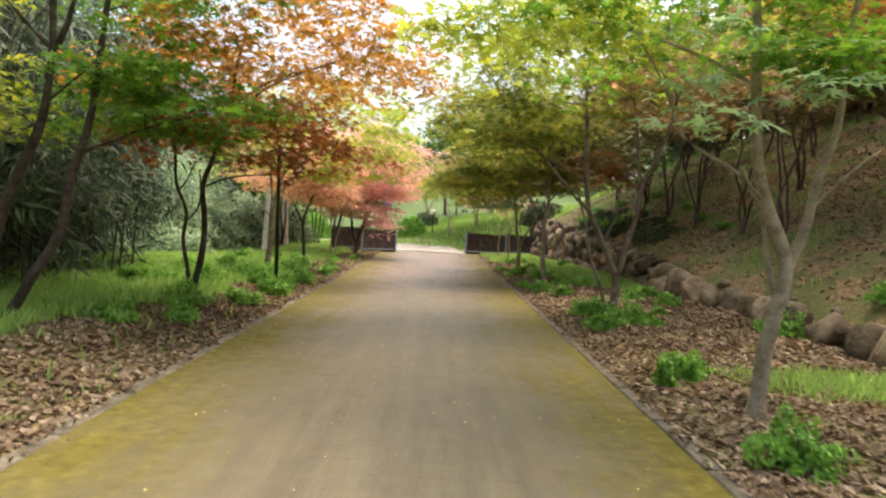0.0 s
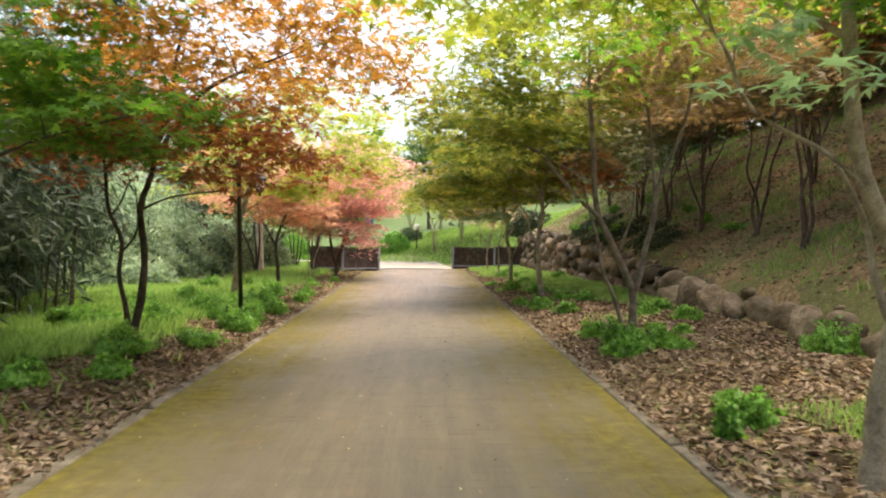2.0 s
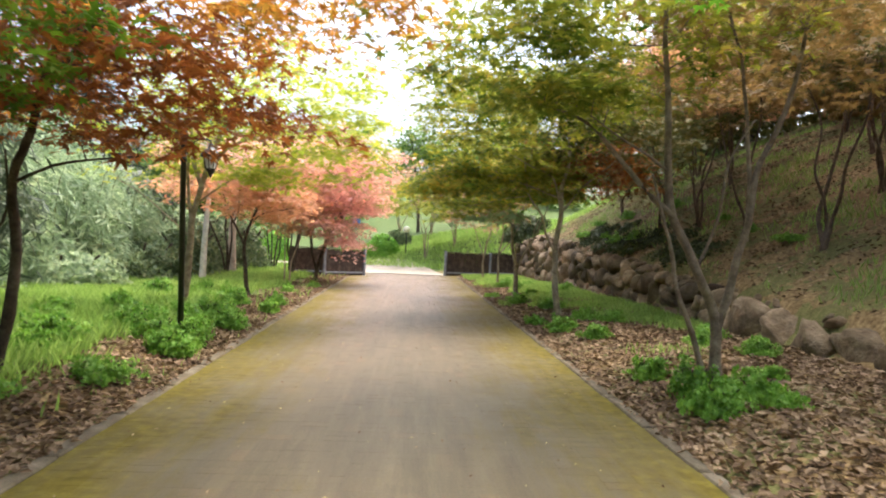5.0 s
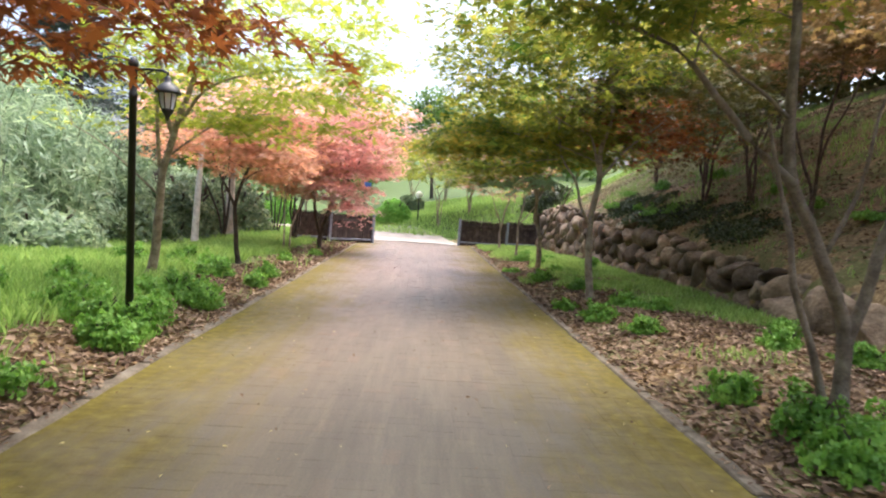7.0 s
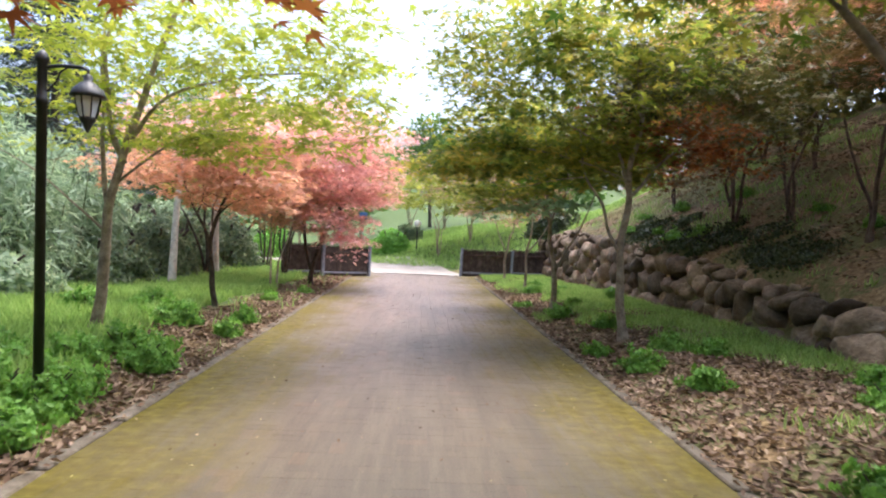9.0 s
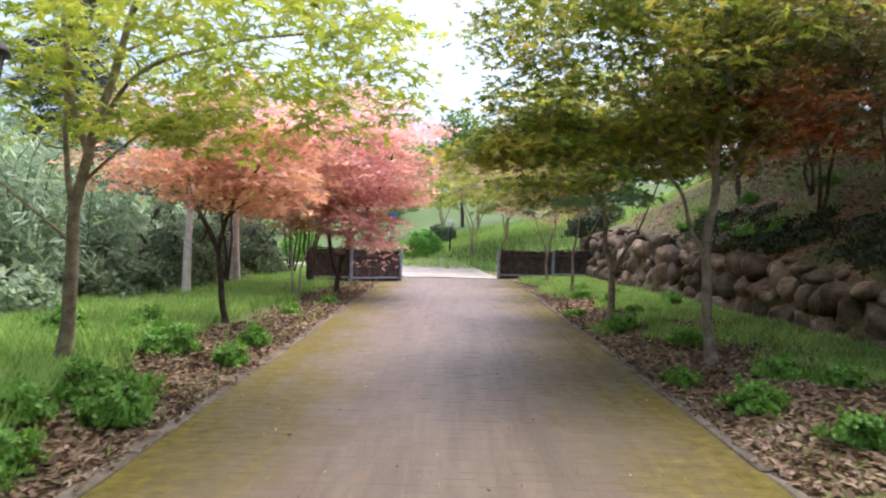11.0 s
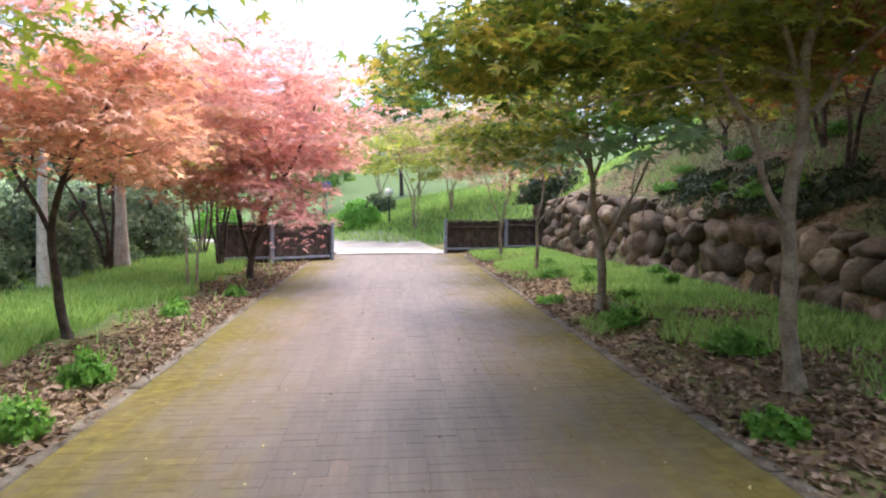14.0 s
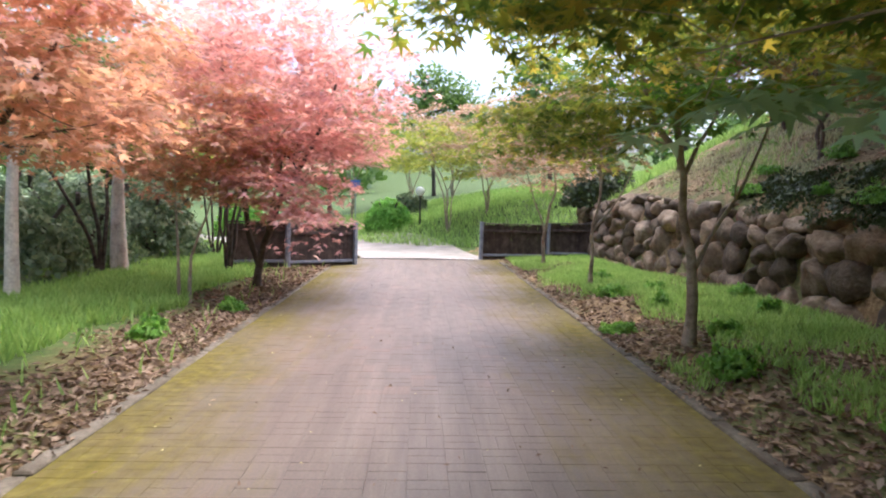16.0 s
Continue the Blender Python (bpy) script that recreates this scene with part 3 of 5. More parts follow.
maple((-3.68, 9.2, 0.18), [([(-3.67, 9.2, 0.16), (-3.6, 9.2, 0.54), (-3.49, 9.2, 1.02), (-3.53, 9.2, 1.84), (-3.43, 9.2, 2.26), (-3.19, 9.15, 3.01), (-2.98, 9.1, 3.97)], 0.056, 0.018),
      ([(-3.68, 9.2, 0.3), (-3.72, 9.2, 0.6), (-3.79, 9.2, 1.09), (-3.79, 9.2, 1.43), (-3.9, 9.2, 1.77), (-3.94, 9.2, 2.2), (-4.02, 9.1, 3.2)], 0.036, 0.012),
      ([(-3.79, 9.2, 1.3), (-3.62, 9.2, 1.5), (-3.56, 9.2, 1.75), (-3.58, 9.15, 2.1)], 0.016, 0.008), ([(-3.9, 9.2, 1.75), (-3.75, 9.2, 1.95), (-3.66, 9.2, 2.2)], 0.014, 0.007),
      ([(-3.51, 9.2, 1.84), (-3.19, 9.1, 1.97), (-2.88, 9.0, 2.02), (-2.4, 8.9, 2.05)], 0.016, 0.006), ([(-3.35, 9.2, 2.5), (-2.58, 8.8, 3.2), (-1.58, 8.6, 3.6)], 0.028, 0.01), ([(-3.2, 9.15, 3.0), (-2.6, 9.5, 3.5), (-1.7, 9.8, 3.9)], 0.022, 0.008)],
      [((-2.4, 8.9, 3.95), (2.05, 2.0, 0.9), 140, LEAF_ORANGE, "orange leaves"), ((-2.45, 8.6, 2.62), (1.35, 1.2, 0.42), 48, LEAF_RUST, "rust-red leaves"),
       ((-3.4, 7.6, 2.85), (1.15, 1.1, 0.45), 50, LEAF_GREEN, "bright green leaves"), ((-4.1, 9.4, 3.4), (1.3, 1.3, 0.9), 55, LEAF_ORANGE, "orange leaves"), ((-3.9, 9.2, 2.6), (0.8, 0.8, 0.3), 20, LEAF_RUST, "rust-red leaves")],
      BARK_DARK, "orange maple with two dark slender trunks in grass", 12)
maple((-4.08, 14.6, 0.22), [([(-4.09, 14.6, 0.18), (-3.99, 14.6, 0.95), (-3.95, 14.6, 1.59), (-3.81, 14.6, 2.23), (-3.56, 14.6, 3.19), (-3.2, 14.5, 3.96), (-2.9, 14.4, 4.6)], 0.075, 0.02),
      ([(-3.95, 14.6, 1.55), (-4.05, 14.65, 2.54), (-4.13, 14.7, 3.29), (-4.1, 14.7, 4.3)], 0.034, 0.012), ([(-3.8, 14.6, 2.2), (-3.99, 14.55, 2.86), (-3.98, 14.5, 3.49), (-3.81, 14.5, 4.4)], 0.04, 0.012),
      ([(-3.75, 14.6, 2.42), (-3.26, 14.4, 2.95), (-2.32, 14.2, 3.17), (-1.7, 14.0, 3.2)], 0.03, 0.008), ([(-3.85, 14.6, 2.0), (-3.1, 14.3, 2.45), (-2.3, 14.1, 2.6)], 0.018, 0.006), ([(-3.98, 14.6, 1.4), (-4.5, 14.5, 1.9), (-5.1, 14.4, 2.3)], 0.018, 0.006)],
      [((-2.9, 14.4, 3.95), (1.9, 2.0, 0.85), 80, LEAF_LIME, ""), ((-2.1, 14.2, 3.1), (1.4, 1.5, 0.42), 46, LEAF_LIME, ""), ((-2.25, 14.2, 2.5), (0.9, 0.8, 0.22), 18, LEAF_LIME, ""), ((-4.6, 14.4, 3.1), (0.9, 1.1, 0.7), 26, LEAF_LIME, "")],
      BARK, "yellow-green maple with a forked grey trunk in grass", 13)
maple((-4.1, 18.9, 0.03), [([(-4.09, 18.9, -0.02), (-4.17, 18.9, 0.49), (-4.23, 18.9, 1.16), (-4.18, 18.9, 1.56), (-3.9, 18.9, 2.16), (-3.56, 18.9, 2.68), (-3.1, 18.8, 3.3)], 0.06, 0.012),
      ([(-4.22, 18.9, 1.2), (-4.34, 18.9, 1.45), (-4.55, 18.9, 1.83), (-4.72, 18.9, 2.29), (-4.72, 18.8, 2.94)], 0.032, 0.01), ([(-4.1, 18.9, 1.75), (-3.79, 18.85, 1.99), (-3.2, 18.7, 2.1)], 0.018, 0.007), ([(-4.5, 18.9, 1.75), (-4.4, 18.9, 2.1), (-4.42, 18.8, 2.7)], 0.018, 0.007)],
      [((-4.2, 18.8, 2.75), (1.75, 1.5, 0.6), 90, LEAF_RED, ""), ((-3.4, 18.6, 2.35), (1.0, 1.0, 0.5), 42, LEAF_RED, ""), ((-3.9, 18.6, 3.5), (1.5, 1.3, 0.4), 40, LEAF_PINK, "salmon-pink leaves")],
      BARK_DARK, "orange-red maple with a thin dark trunk in grass", 14)
maple((-3.48, 25.0, 0.02), [([(-3.48, 25, 0), (-3.43, 25, 0.51), (-3.22, 25, 1.13), (-3.02, 24.9, 1.64), (-2.42, 24.7, 2.56), (-2.0, 24.6, 3.6)], 0.08, 0.02),
      ([(-3.46, 25, 0.45), (-3.63, 25, 1.02), (-3.73, 25, 1.83), (-4.0, 25, 3.0), (-4.1, 25, 4.4)], 0.06, 0.02), ([(-3.3, 25, 1.0), (-3.0, 24.5, 1.9), (-2.7, 23.9, 2.3), (-2.35, 23.4, 1.9)], 0.03, 0.008)],
      [((-3.0, 24.8, 4.1), (2.1, 2.1, 1.15), 230, LEAF_PINK, ""), ((-2.4, 24.2, 2.85), (1.3, 1.3, 0.6), 95, LEAF_PINK, ""), ((-2.75, 23.5, 2.0), (0.95, 0.8, 0.5), 50, LEAF_PINK, ""), ((-3.9, 23.3, 2.1), (1.0, 0.9, 0.5), 46, LEAF_RED, "orange-red leaves"), ((-2.4, 23.3, 1.42), (0.42, 0.5, 0.3), 16, LEAF_PINK, ""),
       ((-4.4, 23.2, 2.95), (1.8, 1.5, 0.9), 105, LEAF_RED, "orange-red leaves")],
      BARK_DARK, "salmon-pink maple with low spreading boughs by the fence", 15)
wild_maple(-4.7, 27.3, 16, 5.2, 4, LEAF_PINK, BARK_DARK, "salmon-pink maple with several dark stems by the fence", 2.0, 110, 0.1, 42, (0.3, 0), "maples beside the path")
wild_maple(-6.6, 25.6, 17, 5.0, 3, LEAF_RED, BARK_DARK, "orange-red maple with several dark stems among shrubs", 1.9, 95, 0.1, 42, (0, -0.5), "maples beside the path")
wild_maple(-6.2, 31.0, 18, 5.4, 4, LEAF_PINK, BARK_DARK, "pinkish maple with several dark stems behind the fence", 2.0, 90, 0.11, 40, (0, 0), "maples beside the path")

# beside the path, on the hill's side
maple((2.69, 5.2, 0.03), [([(2.67, 5.2, 0), (2.73, 5.2, 0.5), (2.78, 5.2, 0.97), (2.82, 5.2, 1.3), (2.66, 5.2, 1.75), (2.56, 5.2, 2.08), (2.44, 5.2, 2.76), (2.42, 5.15, 3.4), (2.2, 5.1, 4.2)], 0.074, 0.024),
      ([(2.8, 5.2, 1.1), (2.87, 5.2, 1.35), (2.98, 5.2, 1.73), (3.12, 5.2, 2.34), (3.2, 5.2, 3.03), (3.3, 5.2, 3.9)], 0.046, 0.018), ([(2.78, 5.2, 1.0), (2.7, 5.25, 1.3), (2.66, 5.3, 1.7), (2.5, 5.4, 2.1)], 0.03, 0.01),
      ([(2.62, 5.2, 1.8), (2.4, 5.2, 2.02), (1.96, 5.3, 2.32), (1.8, 5.4, 2.75), (1.6, 5.5, 3.2)], 0.02, 0.008), ([(2.44, 5.2, 2.76), (1.8, 5.3, 3.1), (1.1, 5.5, 3.3)], 0.02, 0.008), ([(2.98, 5.2, 1.75), (3.2, 5.25, 1.95), (3.6, 5.3, 2.3)], 0.014, 0.006)],
      [((1.7, 5.3, 3.65), (2.0, 1.7, 0.55), 100, LEAF_GREEN, ""), ((2.2, 4.95, 2.76), (0.75, 0.5, 0.42), 13, LEAF_BROAD, "broad pale green leaves", 0.12, 11), ((2.6, 4.75, 2.95), (0.7, 0.5, 0.2), 14, LEAF_GREEN, ""), ((0.8, 6.0, 3.3), (1.1, 1.2, 0.35), 36, LEAF_LIME, "yellow-green leaves"), ((3.9, 5.6, 4.0), (1.4, 1.6, 0.6), 45, LEAF_OLIVE, "olive leaves")],
      BARK, "bright green maple with a forked pale grey trunk", 21, 0.085)
maple((2.68, 9.8, 0.18), [([(2.7, 9.8, 0.14), (2.70, 9.8, 0.55), (2.68, 9.8, 0.85), (2.44, 9.8, 1.43), (2.25, 9.8, 1.8), (2.17, 9.8, 2.28), (2.13, 9.8, 2.65), (2.1, 9.8, 3.2), (2.1, 9.8, 4.2)], 0.062, 0.018),
      ([(2.62, 9.76, 0.16), (2.5, 9.75, 0.5), (2.38, 9.75, 0.82), (2.26, 9.75, 1.15), (2.2, 9.75, 1.6), (2.0, 9.75, 2.2)], 0.036, 0.012), ([(2.71, 9.8, 0.75), (2.84, 9.8, 1.22), (2.95, 9.8, 1.65), (3.03, 9.8, 2.22), (3.29, 9.85, 2.75), (3.47, 9.9, 3.43), (3.57, 9.9, 4.3)], 0.045, 0.014),
      ([(2.95, 9.8, 1.6), (2.99, 9.85, 2.45), (2.9, 9.9, 3.27), (2.66, 9.9, 4.3)], 0.028, 0.01), ([(2.25, 9.8, 1.8), (1.92, 9.85, 2.11), (1.53, 9.9, 2.57), (1.29, 10, 2.77), (0.9, 10.1, 2.9)], 0.036, 0.01), ([(2.15, 9.8, 2.25), (1.75, 9.6, 2.45), (1.3, 9.4, 2.65)], 0.016, 0.006), ([(2.5, 9.8, 1.35), (2.65, 9.75, 1.75), (2.72, 9.7, 2.3), (2.95, 9.7, 2.75)], 0.018, 0.008)],
      [((1.85, 10.05, 4.25), (2.1, 1.9, 0.7), 125, LEAF_SPRING, ""), ((1.3, 10.3, 3.45), (1.4, 1.3, 0.4), 55, LEAF_OLIVE, ""), ((3.57, 10.15, 4.1), (1.6, 1.7, 0.75), 85, LEAF_BRONZE, "bronze leaves"), ((1.2, 9.9, 2.95), (0.8, 0.8, 0.2), 18, LEAF_OLIVE, "")],
      BARK_MID, "olive-green maple with several brown-grey stems in grass tufts", 22)
maple((2.62, 16.2, 0.12), [([(2.65, 16.2, 0.1), (2.59, 16.2, 0.58), (2.55, 16.2, 1.01), (2.55, 16.2, 1.48), (2.62, 16.2, 2.09), (2.63, 16.2, 2.64), (2.75, 16.2, 3.1), (2.7, 16.1, 4.0), (2.65, 16.1, 4.8)], 0.072, 0.022),
      ([(2.55, 16.2, 1.35), (2.46, 16.2, 1.5), (2.33, 16.2, 1.76), (2.25, 16.2, 2.09), (1.95, 16.15, 2.5), (1.91, 16.1, 2.86), (1.8, 16.0, 3.4)], 0.03, 0.011), ([(2.62, 16.2, 2.25), (2.44, 16.2, 2.82), (2.1, 16.2, 3.0), (1.5, 16.2, 3.3)], 0.03, 0.009), ([(2.61, 16.1, 2.4), (1.8, 16.2, 2.7), (0.9, 16.3, 2.85), (0.2, 16.2, 2.75)], 0.024, 0.006),
      ([(1.98, 16.15, 2.45), (1.6, 16.2, 2.4), (1.2, 16.25, 2.3), (0.75, 16.3, 2.2)], 0.012, 0.004), ([(2.64, 16.1, 2.2), (3.2, 16.2, 2.8), (3.9, 16.3, 3.4)], 0.028, 0.01)],
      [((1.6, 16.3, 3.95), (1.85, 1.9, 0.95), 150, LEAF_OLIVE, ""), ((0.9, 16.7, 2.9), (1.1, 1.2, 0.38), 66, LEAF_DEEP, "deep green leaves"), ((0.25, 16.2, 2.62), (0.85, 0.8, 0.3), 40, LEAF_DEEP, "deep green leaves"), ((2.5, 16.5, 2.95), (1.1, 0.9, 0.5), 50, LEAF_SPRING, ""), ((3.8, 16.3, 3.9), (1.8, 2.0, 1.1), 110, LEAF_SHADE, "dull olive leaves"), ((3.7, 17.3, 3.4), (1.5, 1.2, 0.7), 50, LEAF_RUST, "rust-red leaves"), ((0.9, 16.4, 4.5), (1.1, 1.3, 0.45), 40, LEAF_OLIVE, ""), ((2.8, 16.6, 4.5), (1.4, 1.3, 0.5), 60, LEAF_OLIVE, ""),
       ((0.85, 16.15, 2.0), (0.35, 0.25, 0.12), 6, LEAF_BROAD, "broad pale green leaves", 0.15, 6), ((1.5, 16.1, 2.05), (0.45, 0.25, 0.18), 9, LEAF_BROAD, "broad pale green leaves", 0.15, 6)],
      BARK, "olive-green maple with a straight grey trunk in grass", 23)
maple((2.43, 20.2, 0.12), [([(2.43, 20.2, 0.08), (2.44, 20.2, 0.58), (2.41, 20.2, 1.0), (2.33, 20.2, 1.43), (2.26, 20.2, 1.96), (2.16, 20.2, 2.2), (1.97, 20.2, 2.5), (1.7, 20.1, 3.2)], 0.072, 0.018),
      ([(2.43, 20.2, 0.85), (2.5, 20.2, 1.0), (2.68, 20.2, 1.37), (2.91, 20.2, 1.73), (3.04, 20.2, 2.04), (3.3, 20.2, 2.8)], 0.032, 0.010), ([(2.28, 20.2, 1.85), (2.43, 20.2, 2.23), (2.6, 20.2, 2.47), (2.9, 20.2, 3.2)], 0.028, 0.01), ([(2.26, 20.2, 1.95), (2.21, 20.2, 2.55), (2.16, 20.2, 3.02), (2.1, 20.2, 4.0)], 0.042, 0.012), ([(2.85, 20.2, 1.65), (2.88, 20.2, 1.95), (2.98, 20.2, 2.2)], 0.012, 0.006)],
      [((1.9, 20.4, 3.8), (1.75, 1.7, 0.8), 100, LEAF_DEEP, ""), ((1.3, 20.7, 2.62), (1.0, 1.0, 0.42), 56, LEAF_OLIVE, "olive leaves"), ((2.5, 19.7, 2.75), (0.9, 0.5, 0.3), 20, LEAF_GREEN, "bright green leaves"), ((4.2, 20.9, 3.6), (1.8, 2.1, 0.8), 120, LEAF_BRONZE, "bronze leaves"), ((2.9, 19.0, 3.1), (0.9, 0.8, 0.4), 34, LEAF_OLIVE, "olive leaves")],
      BARK, "deep green maple with a forked grey trunk in grass", 24)
maple((2.6, 25.0, 0.12), [([(2.6, 25, 0.1), (2.6, 25, 0.8), (2.67, 25, 1.53), (2.75, 25, 2.15), (2.6, 25, 3.1)], 0.045, 0.012), ([(2.63, 25, 1.15), (3.12, 25, 1.85), (3.4, 25, 2.5)], 0.026, 0.01)],
      [((2.3, 25, 3.0), (1.4, 1.3, 0.7), 70, LEAF_BRONZE, "")], BARK, "small bronze maple with a thin trunk in grass", 25)
maple((2.62, 29.9, 0.03), [([(2.62, 29.9, 0), (2.63, 29.9, 0.76), (2.73, 29.9, 1.51), (2.92, 29.9, 2.1), (2.6, 29.8, 3.2)], 0.055, 0.014), ([(2.64, 29.9, 0.9), (2.35, 29.8, 1.7), (2.05, 29.7, 2.5)], 0.03, 0.01)],
      [((2.3, 29.8, 2.9), (1.3, 1.3, 0.8), 66, LEAF_TAN, "")], BARK, "small tan-pink maple with a thin trunk before the fence", 26)

# on the slope: forked brown stems under thin crowns
for i, (x, y, h, k, material, spread) in enumerate((
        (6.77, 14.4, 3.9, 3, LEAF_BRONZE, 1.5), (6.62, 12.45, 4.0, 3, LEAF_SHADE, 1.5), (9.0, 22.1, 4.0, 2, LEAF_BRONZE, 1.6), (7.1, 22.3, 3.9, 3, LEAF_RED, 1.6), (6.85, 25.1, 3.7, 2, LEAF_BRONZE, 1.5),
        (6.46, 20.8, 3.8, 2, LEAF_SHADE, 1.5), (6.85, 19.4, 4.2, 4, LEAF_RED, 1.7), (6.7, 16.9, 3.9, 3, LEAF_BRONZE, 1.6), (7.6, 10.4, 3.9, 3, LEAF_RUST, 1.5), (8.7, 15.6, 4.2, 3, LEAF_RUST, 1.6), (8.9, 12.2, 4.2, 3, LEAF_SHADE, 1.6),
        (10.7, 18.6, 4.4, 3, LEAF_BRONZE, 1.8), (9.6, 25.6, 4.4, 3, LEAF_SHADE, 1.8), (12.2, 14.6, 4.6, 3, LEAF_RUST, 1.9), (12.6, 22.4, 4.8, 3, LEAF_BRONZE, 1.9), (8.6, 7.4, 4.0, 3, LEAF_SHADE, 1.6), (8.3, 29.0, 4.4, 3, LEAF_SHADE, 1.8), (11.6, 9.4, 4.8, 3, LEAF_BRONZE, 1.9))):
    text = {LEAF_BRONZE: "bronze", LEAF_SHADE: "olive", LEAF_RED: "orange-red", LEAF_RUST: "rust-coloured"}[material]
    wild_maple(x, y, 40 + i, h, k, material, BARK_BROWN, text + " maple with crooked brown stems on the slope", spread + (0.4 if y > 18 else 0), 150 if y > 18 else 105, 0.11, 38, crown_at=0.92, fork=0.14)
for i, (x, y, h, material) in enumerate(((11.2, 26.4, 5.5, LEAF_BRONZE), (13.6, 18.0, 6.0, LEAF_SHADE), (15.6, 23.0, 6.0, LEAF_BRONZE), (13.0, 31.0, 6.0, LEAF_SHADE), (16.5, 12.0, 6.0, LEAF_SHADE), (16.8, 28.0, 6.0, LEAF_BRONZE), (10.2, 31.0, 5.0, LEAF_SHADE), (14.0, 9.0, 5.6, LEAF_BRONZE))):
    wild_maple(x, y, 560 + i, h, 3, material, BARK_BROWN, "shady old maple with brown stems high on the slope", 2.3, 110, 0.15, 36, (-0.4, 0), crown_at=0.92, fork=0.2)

# past the gate
for i, (x, y, h, k, material, text) in enumerate((
        (0.35, 37.2, 3.9, 4, LEAF_SPRING, "olive maple with forked trunk on the bank past the gate"),
        (1.95, 38.6, 4.2, 4, LEAF_TAN, "tan-pink maple with forked trunk on the bank past the gate"),
        (-1.2, 44.0, 4.6, 4, LEAF_OLIVE, "olive maple with forked trunk on the bank past the gate"),
        (4.6, 41.0, 4.4, 4, LEAF_TAN, "tan-pink maple with forked trunk on the bank past the gate"),
        (0.9, 47.5, 5.0, 4, LEAF_TAN, "tan-pink maple with forked trunk high on the bank"),
        (-4.6, 48.5, 5.2, 4, LEAF_TAN, "tan-pink maple beyond the lane past the gate"),
        (-7.6, 44.0, 5.0, 4, LEAF_PINK, "pinkish maple beyond the lane past the gate"),
        (-9.0, 36.0, 5.0, 3, LEAF_LIME, "yellow-green maple beyond the lane past the gate"))):
    wild_maple(x, y, 70 + i, h, k, material, BARK, text, 2.2, 95, 0.13, 36, (0, 0), "maples past the gate", 0.78, 0.3)


# ---- fence at the gate ----
def fence_run(ax, ay, bx, by, label, first_post=True):
    """Boards upright between posts, with two rails, from a to b on the ground."""
    a, b = Vector((ax, ay, 0)), Vector((bx, by, 0))
    d = b - a
    length, turn = d.length, math.degrees(math.atan2(d.y, d.x))
    fence = tagged(new("fence"), label, "fence", "fence panels at the gate")
    fence.matrix_basis = pose(ax, ay, land((ax + bx) / 2, (ay + by) / 2) - 0.06, 0, 1.2 * math.cos(radians(turn)), turn)
    rng = random.Random(int(ax * 10))
    for x in ([0.0] if first_post else []) + [length]:
        bm = bmesh.new()
        box(bm, x, -0.06, 0.56, 0.09, 0.09, 1.16, 0.008)
        box(bm, x, -0.06, 1.15, 0.11, 0.11, 0.025, 0.006)
        part("post", bm, POST_GREY, fence, "blue-grey painted post")
    for z in (0.2, 0.9):
        bm = bmesh.new()
        box(bm, length / 2, -0.035, z, length - 0.1, 0.04, 0.07, 0.006)
        part("rail", bm, POST_GREY if z < 0.5 else WOOD, fence)
    bm = bmesh.new()
    box(bm, length / 2, 0, 1.11, length, 0.1, 0.035, 0.006)
    part("cap_rail", bm, WOOD, fence)
    n = int(length / 0.105)
    bm = bmesh.new()
    box(bm, 0, 0, 0.53, 0.108, 0.022, 1.02, 0.003)
    me = bpy.data.meshes.new("board")
    bm.to_mesh(me)
    bm.free()
    me.materials.append(WOOD)
    for i in range(n):
        part_mesh("board", me, fence, "", pose(0.055 + (length - 0.1) * i / (n - 1), 0.003 * rng.uniform(-1, 1), 0.04 + rng.uniform(-.012, .012), 0, rng.uniform(-.5, .5), 0))


fence_run(-3.75, 28.6, -2.3, 29.8, "dark brown board fence with grey posts at the gate")
fence_run(-5.0, 28.0, -3.75, 28.6, "dark brown board fence running off under maples", False)
fence_run(1.12, 31.8, 3.2, 32.5, "dark brown board fence with grey posts at the gate")
fence_run(3.2, 32.5, 5.9, 33.4, "dark brown board fence running up to the stone wall", False)


# ---- retaining wall of boulders ----
def boulder_meshes():
    out = []
    for k in range(10):
        bm = bmesh.new()
        bmesh.ops.create_icosphere(bm, subdivisions=3, radius=0.5)
        o = Vector((k * 7.3, k * 3.1, 0))
        for v in bm.verts:
            p = v.co.normalized()
            # flattened faces, as of broken rock
            q = Vector([math.copysign(abs(c) ** 0.48, c) for c in p]) * 0.43
            for a in range(11):
                s = Vector((math.sin(a * 2.4 + k), math.cos(a * 1.7 + 2 * k), math.sin(a * 3.1 + 3 * k))).normalized()
                over = q.dot(s) - (0.37 + 0.05 * math.sin(2.1 * a + k))
                if over > 0:
                    q -= s * over * 0.96
            v.co = q * (1 + 0.22 * noise.noise(p * 1.3 + o) + 0.07 * noise.noise(p * 3.2 + o) + 0.035 * noise.noise(p * 8 + o))
        me = bpy.data.meshes.new("stone")
        bm.to_mesh(me)
        bm.free()
        me.materials.append(STONE)
        me.polygons.foreach_set("use_smooth", [True] * len(me.polygons))
        out.append(me)
    return out


BOULDERS = boulder_meshes()


